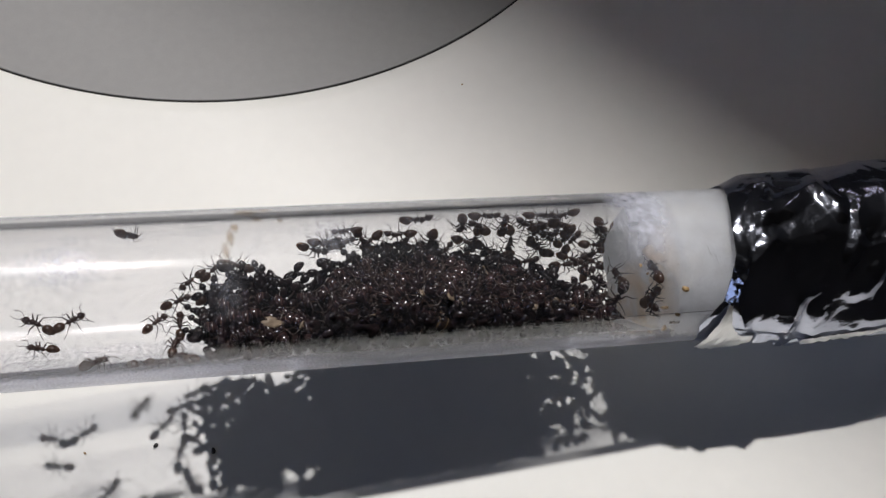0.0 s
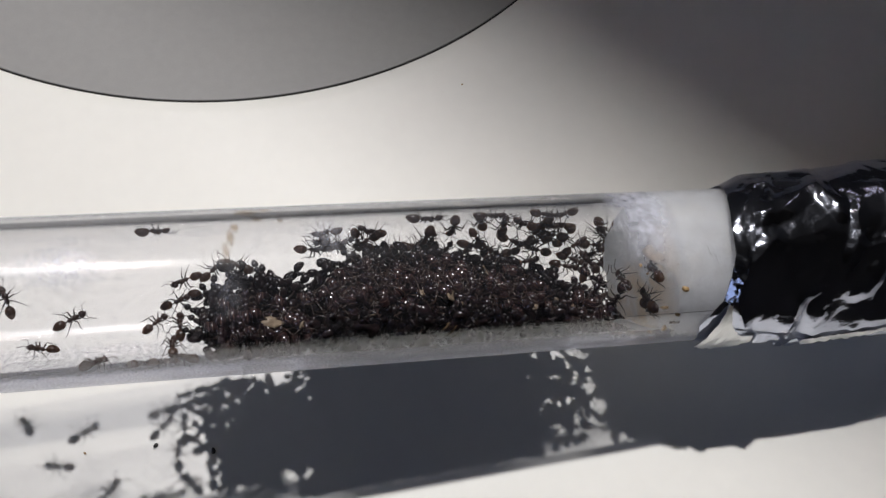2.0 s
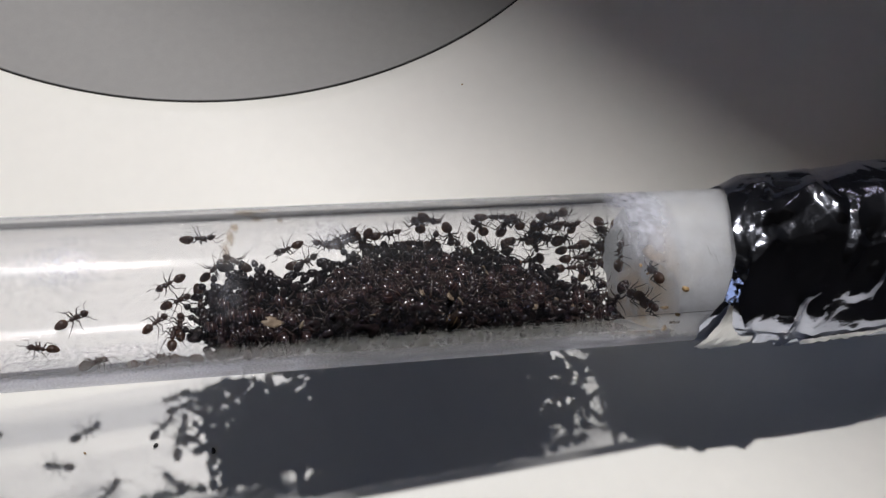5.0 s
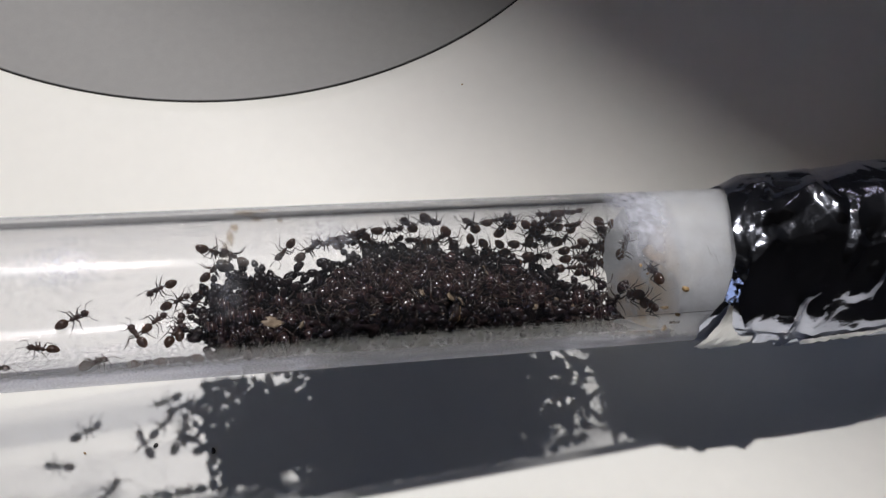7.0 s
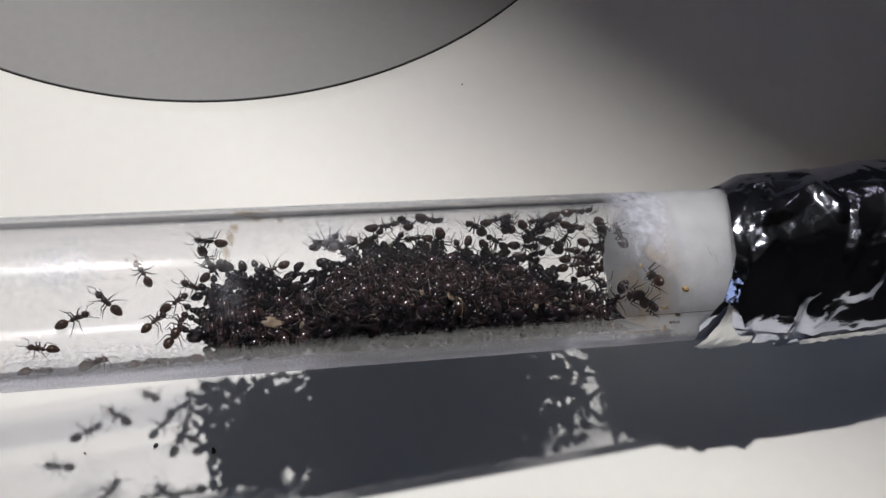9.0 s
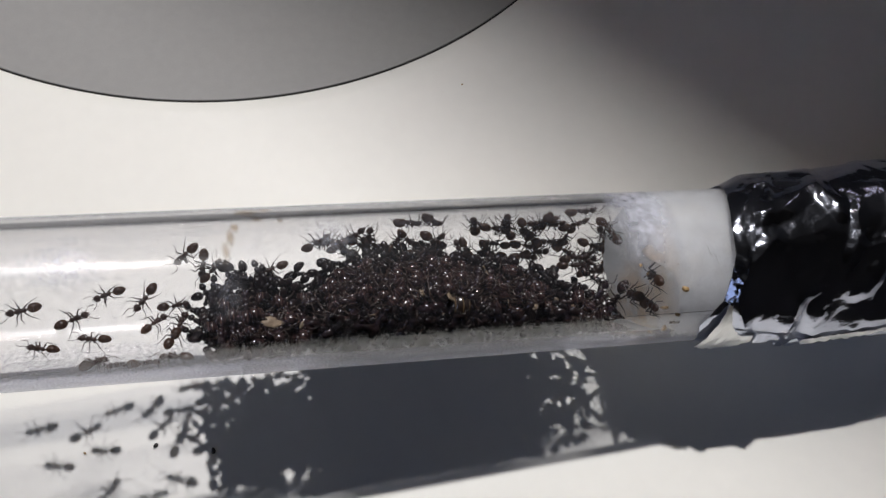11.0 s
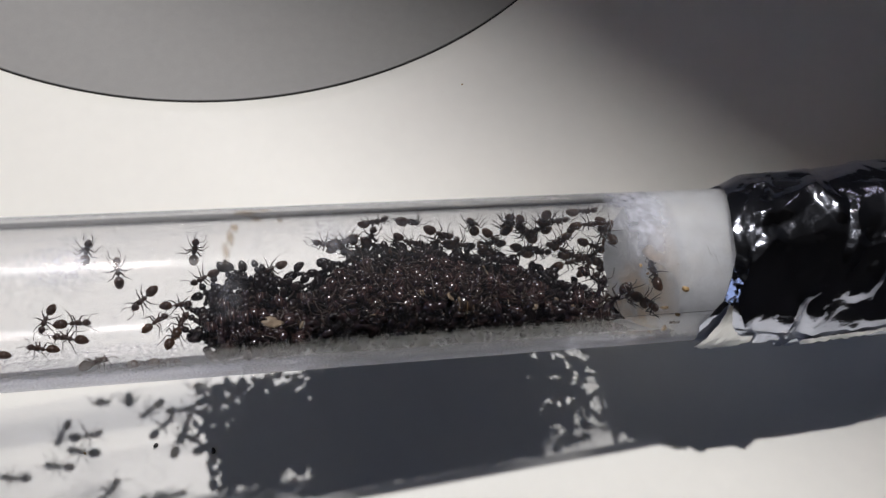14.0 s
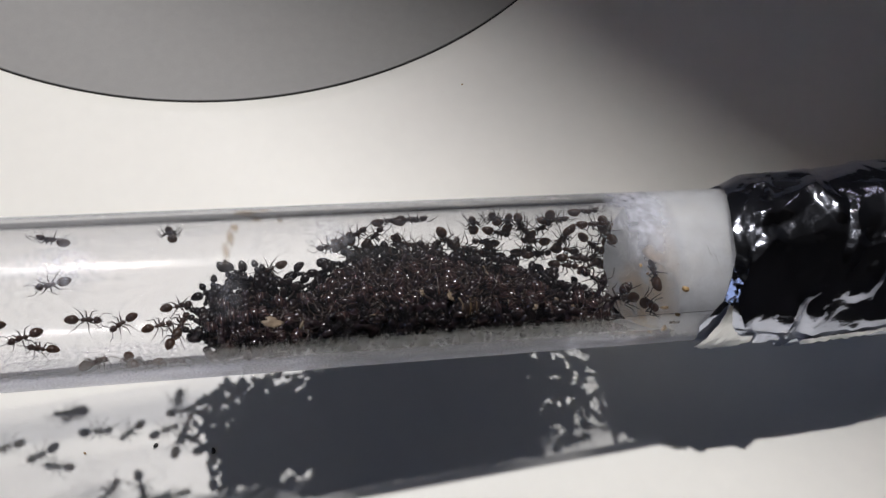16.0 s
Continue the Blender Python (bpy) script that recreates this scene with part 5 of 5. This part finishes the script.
    stroll(ANTS["u28"], [(0, on_wall(-4.07, -148.8, -164)), (6.3, on_wall(-4.70, -156.9, -168)), (7.5, on_wall(-4.73, -159.4, -167)), (9, on_wall(-4.82, -161.3, -176)), (10.25, on_wall(-5.41, -159.8, -256)), (11.5, on_wall(-6.00, -158.3, -335)), (12.5, on_wall(-5.80, -156.3, -337)), (14.5, on_wall(-5.96, -157.8, -333)), (16, on_wall(-6.09, -155.2, -334))])
    stroll(ANTS["u29"], [(0, on_wall(11.75, -153.3, 115)), (16, on_wall(11.73, -153.9, 113))])
    stroll(ANTS["k1"], [(0, on_face(2.59, 5.0, -144)), (1.5, on_face(2.57, 5.0, -142)), (3, on_face(2.87, 4.8, -127)), (6.5, on_face(2.77, 4.9, -139)), (9, on_face(3.17, 4.6, -126)), (12.5, on_face(3.05, 4.7, -136)), (14.5, on_face(2.87, 4.8, -171)), (16, on_face(2.83, 4.8, -173))])
    stroll(ANTS["k2"], [(0, on_face(4.61, 3.2, 87)), (0.75, on_face(4.68, 3.0, 137)), (1.5, on_face(4.76, 2.8, 187)), (3.5, on_face(3.07, 0.5, 228)), (7, on_face(3.07, 0.2, 242)), (9, on_face(3.20, 0.2, 245)), (12.5, on_face(3.00, 0.1, 231)), (16, on_face(2.87, -0.9, 243))])
    stroll(ANTS["k3"], [(0, on_wall(16.28, -89.5, 150)), (9, on_wall(16.33, -87.9, 150)), (16, on_wall(16.25, -86.0, 149))])
    stroll(ANTS["k4"], [(0, on_face(0.21, -1.5, -150)), (1.5, on_face(0.92, -1.3, -143)), (3, on_face(-0.38, -0.4, -179)), (4.2, on_face(-1.73, -0.2, -207)), (6.5, on_face(-1.79, 0.5, -264)), (7.5, on_face(-2.77, 1.3, -237)), (9, on_face(-3.62, 0.9, -166)), (11.5, on_face(-4.43, -0.4, -152)), (16, on_face(-4.75, -1.1, -149))])
    stroll(ANTS["k5"], [(0, on_face(5.11, 2.3, 61)), (16, on_face(5.11, 2.3, 61))])
    stroll(ANTS["f0"], [(0, on_wall(-12.78, -160.2, -20)), (2.2, on_wall(-12.90, -159.6, -24)), (4.2, on_wall(-12.90, -159.6, -24)), (6.6, on_wall(-12.59, -161.5, 19)), (9, on_wall(-12.62, -158.7, -25)), (11.6, on_wall(-12.94, -158.2, -36)), (13.8, on_wall(-12.94, -158.2, -36)), (16, on_wall(-12.79, -161.2, -59))])
    stroll(ANTS["f1"], [(0, on_wall(-10.75, -163.1, 60)), (2.2, on_wall(-11.16, -160.8, 71)), (4.2, on_wall(-10.79, -158.6, 58)), (6.6, on_wall(-10.79, -158.6, 58)), (9, on_wall(-10.82, -155.4, 37)), (11.6, on_wall(-10.82, -155.4, 37)), (13.8, on_wall(-11.06, -152.8, 60)), (16, on_wall(-11.23, -152.5, 52))])
    stroll(ANTS["f2"], [(0, on_wall(-14.28, -159.7, -168)), (2.2, on_wall(-14.28, -159.7, -168)), (4.2, on_wall(-14.28, -159.7, -168)), (6.6, on_wall(-14.28, -159.7, -168)), (9, on_wall(-14.28, -159.7, -168)), (11.6, on_wall(-14.28, -159.7, -168)), (13.8, on_wall(-14.28, -159.7, -168)), (16, on_wall(-13.82, -156.8, -194))])
    stroll(ANTS["f3"], [(0, on_wall(-6.96, -154.0, -28)), (2.2, on_wall(-7.36, -151.9, -11)), (4.2, on_wall(-7.36, -151.9, -11)), (6.6, on_wall(-7.47, -154.3, -36)), (9, on_wall(-7.14, -157.4, -61)), (11.6, on_wall(-7.14, -157.4, -61)), (13.8, on_wall(-7.26, -154.8, -79)), (16, on_wall(-7.26, -154.8, -79))])
    stroll(ANTS["f4"], [(0, on_wall(-3.10, -153.4, -106)), (2.2, on_wall(-3.41, -154.2, -70)), (4.2, on_wall(-3.41, -154.2, -70)), (6.6, on_wall(-3.09, -155.2, -29)), (9, on_wall(-3.09, -155.2, -29)), (11.6, on_wall(-3.09, -155.2, -29)), (13.8, on_wall(-3.04, -154.2, -25)), (16, on_wall(-2.88, -151.1, -28))])
    stroll(ANTS["f5"], [(0, on_wall(8.58, -173.0, 153)), (2.2, on_wall(8.54, -174.1, 103)), (4.2, on_wall(8.47, -179.6, 104)), (6.6, on_wall(8.47, -179.6, 104)), (9, on_wall(8.47, -179.6, 104)), (11.6, on_wall(8.43, -178.2, 96)), (13.8, on_wall(8.30, -188.3, 78)), (16, on_wall(8.76, -189.0, 73))])
    stroll(ANTS["f6"], [(0, on_wall(8.01, -159.9, -69)), (2.2, on_wall(8.08, -161.4, -62)), (4.2, on_wall(7.59, -161.5, -83)), (6.6, on_wall(7.59, -161.5, -83)), (9, on_wall(7.87, -163.1, -61)), (11.6, on_wall(7.99, -166.3, -57)), (13.8, on_wall(8.34, -166.2, -39)), (16, on_wall(8.34, -166.2, -39))])
    stroll(ANTS["f7"], [(0, on_wall(15.11, -124.4, -154)), (2.2, on_wall(14.69, -124.6, -135)), (4.2, on_wall(15.05, -125.9, -155)), (6.6, on_wall(15.26, -124.5, -174)), (9, on_wall(15.01, -122.4, -152)), (11.6, on_wall(14.90, -123.0, -141)), (13.8, on_wall(14.56, -126.5, -167)), (16, on_wall(14.56, -126.5, -167))])
    stroll(ANTS["f8"], [(0, on_wall(12.78, -128.2, 26)), (2.2, on_wall(12.78, -128.2, 26)), (4.2, on_wall(13.24, -129.5, -0)), (6.6, on_wall(13.24, -129.5, -0)), (9, on_wall(13.24, -129.5, -0)), (11.6, on_wall(13.24, -129.5, -0)), (13.8, on_wall(13.07, -131.1, 11)), (16, on_wall(12.84, -129.5, 8))])
    stroll(ANTS["f9"], [(0, on_wall(14.23, -117.8, -75)), (2.2, on_wall(14.23, -117.8, -75)), (4.2, on_wall(14.23, -117.8, -75)), (6.6, on_wall(14.46, -119.8, -33)), (9, on_wall(14.53, -120.3, -46)), (11.6, on_wall(14.53, -120.3, -46)), (13.8, on_wall(14.53, -120.3, -46)), (16, on_wall(14.90, -120.2, -27))])
    stroll(ANTS["f10"], [(0, on_wall(12.00, -122.6, -3)), (2.2, on_wall(12.03, -121.0, 13)), (4.2, on_wall(12.48, -119.0, -3)), (6.6, on_wall(12.48, -119.0, -3)), (9, on_wall(12.85, -121.3, -12)), (11.6, on_wall(12.92, -121.6, 3)), (13.8, on_wall(12.36, -124.4, -16)), (16, on_wall(11.93, -121.9, 8))])
    stroll(ANTS["f11"], [(0, on_wall(4.30, -135.9, 165)), (2.2, on_wall(4.10, -137.1, 165)), (4.2, on_wall(4.18, -138.1, 154)), (6.6, on_wall(3.81, -137.6, 167)), (9, on_wall(3.81, -137.6, 167)), (11.6, on_wall(3.49, -138.4, 193)), (13.8, on_wall(3.49, -138.4, 193)), (16, on_wall(3.49, -138.4, 193))])
    stroll(ANTS["f12"], [(0, on_wall(2.89, -144.0, 37)), (2.2, on_wall(3.07, -144.5, 37)), (4.2, on_wall(3.07, -144.5, 37)), (6.6, on_wall(3.12, -143.4, 54)), (9, on_wall(3.11, -141.0, 60)), (11.6, on_wall(3.11, -141.0, 60)), (13.8, on_wall(3.35, -141.9, 32)), (16, on_wall(3.71, -141.0, 58))])
    stroll(ANTS["f13"], [(0, on_wall(7.44, -128.2, -14)), (2.2, on_wall(7.44, -128.2, -14)), (4.2, on_wall(7.44, -128.2, -14)), (6.6, on_wall(7.44, -128.2, -14)), (9, on_wall(7.53, -131.0, 11)), (11.6, on_wall(7.04, -133.7, -7)), (13.8, on_wall(6.70, -136.7, -34)), (16, on_wall(6.70, -136.7, -34))])
    stroll(ANTS["f14"], [(0, on_wall(-1.78, -142.3, -57)), (2.2, on_wall(-1.78, -142.3, -57)), (4.2, on_wall(-2.22, -140.7, -84)), (6.6, on_wall(-2.57, -139.7, -103)), (9, on_wall(-2.57, -139.7, -103)), (11.6, on_wall(-2.51, -137.9, -87)), (13.8, on_wall(-2.79, -137.1, -59)), (16, on_wall(-2.79, -137.1, -59))])
    stroll(ANTS["f15"], [(0, on_wall(16.75, -135.3, -118)), (2.2, on_wall(16.75, -132.6, -81)), (4.2, on_wall(16.40, -131.3, -103)), (6.6, on_wall(16.40, -131.3, -103)), (9, on_wall(16.40, -131.3, -103)), (11.6, on_wall(16.58, -128.8, -101)), (13.8, on_wall(16.84, -126.7, -60)), (16, on_wall(17.06, -128.3, -55))])
    stroll(ANTS["f16"], [(0, on_wall(16.80, -155.7, 100)), (2.2, on_wall(17.24, -157.1, 82)), (4.2, on_wall(17.24, -157.1, 82)), (6.6, on_wall(17.25, -158.5, 58)), (9, on_wall(17.25, -159.7, 91)), (11.6, on_wall(17.12, -157.3, 105)), (13.8, on_wall(17.09, -157.2, 66)), (16, on_wall(17.45, -155.9, 45))])
    stroll(ANTS["f17"], [(0, on_wall(15.30, -142.3, 3)), (2.2, on_wall(15.30, -142.3, 3)), (4.2, on_wall(15.30, -142.3, 3)), (6.6, on_wall(15.05, -141.4, 20)), (9, on_wall(15.05, -141.4, 20)), (11.6, on_wall(15.05, -141.4, 20)), (13.8, on_wall(15.05, -141.4, 20)), (16, on_wall(14.75, -143.7, 40))])
    stroll(ANTS["f18"], [(0, on_wall(9.68, -170.0, -6)), (2.2, on_wall(9.68, -170.0, -6)), (4.2, on_wall(9.68, -170.0, -6)), (6.6, on_wall(9.45, -170.9, -53)), (9, on_wall(9.45, -170.9, -53)), (11.6, on_wall(9.72, -172.7, -7)), (13.8, on_wall(9.79, -177.7, -16)), (16, on_wall(9.64, -181.3, -9))])
    stroll(ANTS["f19"], [(0, on_wall(16.31, -119.5, 167)), (2.2, on_wall(16.52, -121.6, 180)), (4.2, on_wall(16.52, -121.6, 180)), (6.6, on_wall(16.52, -121.6, 180)), (9, on_wall(16.33, -120.1, 154)), (11.6, on_wall(16.33, -120.1, 154)), (13.8, on_wall(16.48, -118.4, 140)), (16, on_wall(16.96, -117.1, 121))])
    stroll(ANTS["f20"], [(0, on_wall(4.14, -175.7, -90)), (2.2, on_wall(4.14, -175.7, -90)), (4.2, on_wall(4.14, -175.7, -90)), (6.6, on_wall(4.33, -173.5, -64)), (9, on_wall(4.35, -179.3, -97)), (11.6, on_wall(4.35, -179.3, -97)), (13.8, on_wall(4.63, -176.9, -86)), (16, on_wall(4.45, -180.8, -97))])
    stroll(ANTS["f21"], [(0, on_wall(0.42, -138.7, -24)), (2.2, on_wall(0.25, -140.3, -44)), (4.2, on_wall(-0.20, -140.6, -78)), (6.6, on_wall(-0.32, -141.6, -102)), (9, on_wall(-0.08, -142.4, -106)), (11.6, on_wall(-0.08, -142.4, -106)), (13.8, on_wall(-0.48, -144.8, -88)), (16, on_wall(-0.48, -144.8, -88))])
    stroll(ANTS["f22"], [(0, on_wall(-8.86, -152.5, -5)), (2.2, on_wall(-8.94, -151.0, 17)), (4.2, on_wall(-8.94, -151.0, 17)), (6.6, on_wall(-8.94, -151.0, 17)), (9, on_wall(-9.05, -153.7, 40)), (11.6, on_wall(-9.36, -155.2, 36)), (13.8, on_wall(-9.36, -155.2, 36)), (16, on_wall(-8.95, -152.0, 15))])
    stroll(ANTS["f23"], [(0, on_wall(-4.90, -147.9, 22)), (2.2, on_wall(-4.90, -147.9, 22)), (4.2, on_wall(-4.90, -147.9, 22)), (6.6, on_wall(-4.89, -147.1, -4)), (9, on_wall(-4.89, -147.1, -4)), (11.6, on_wall(-4.77, -147.3, -24)), (13.8, on_wall(-5.04, -147.1, -21)), (16, on_wall(-4.92, -147.0, -21))])


motions()
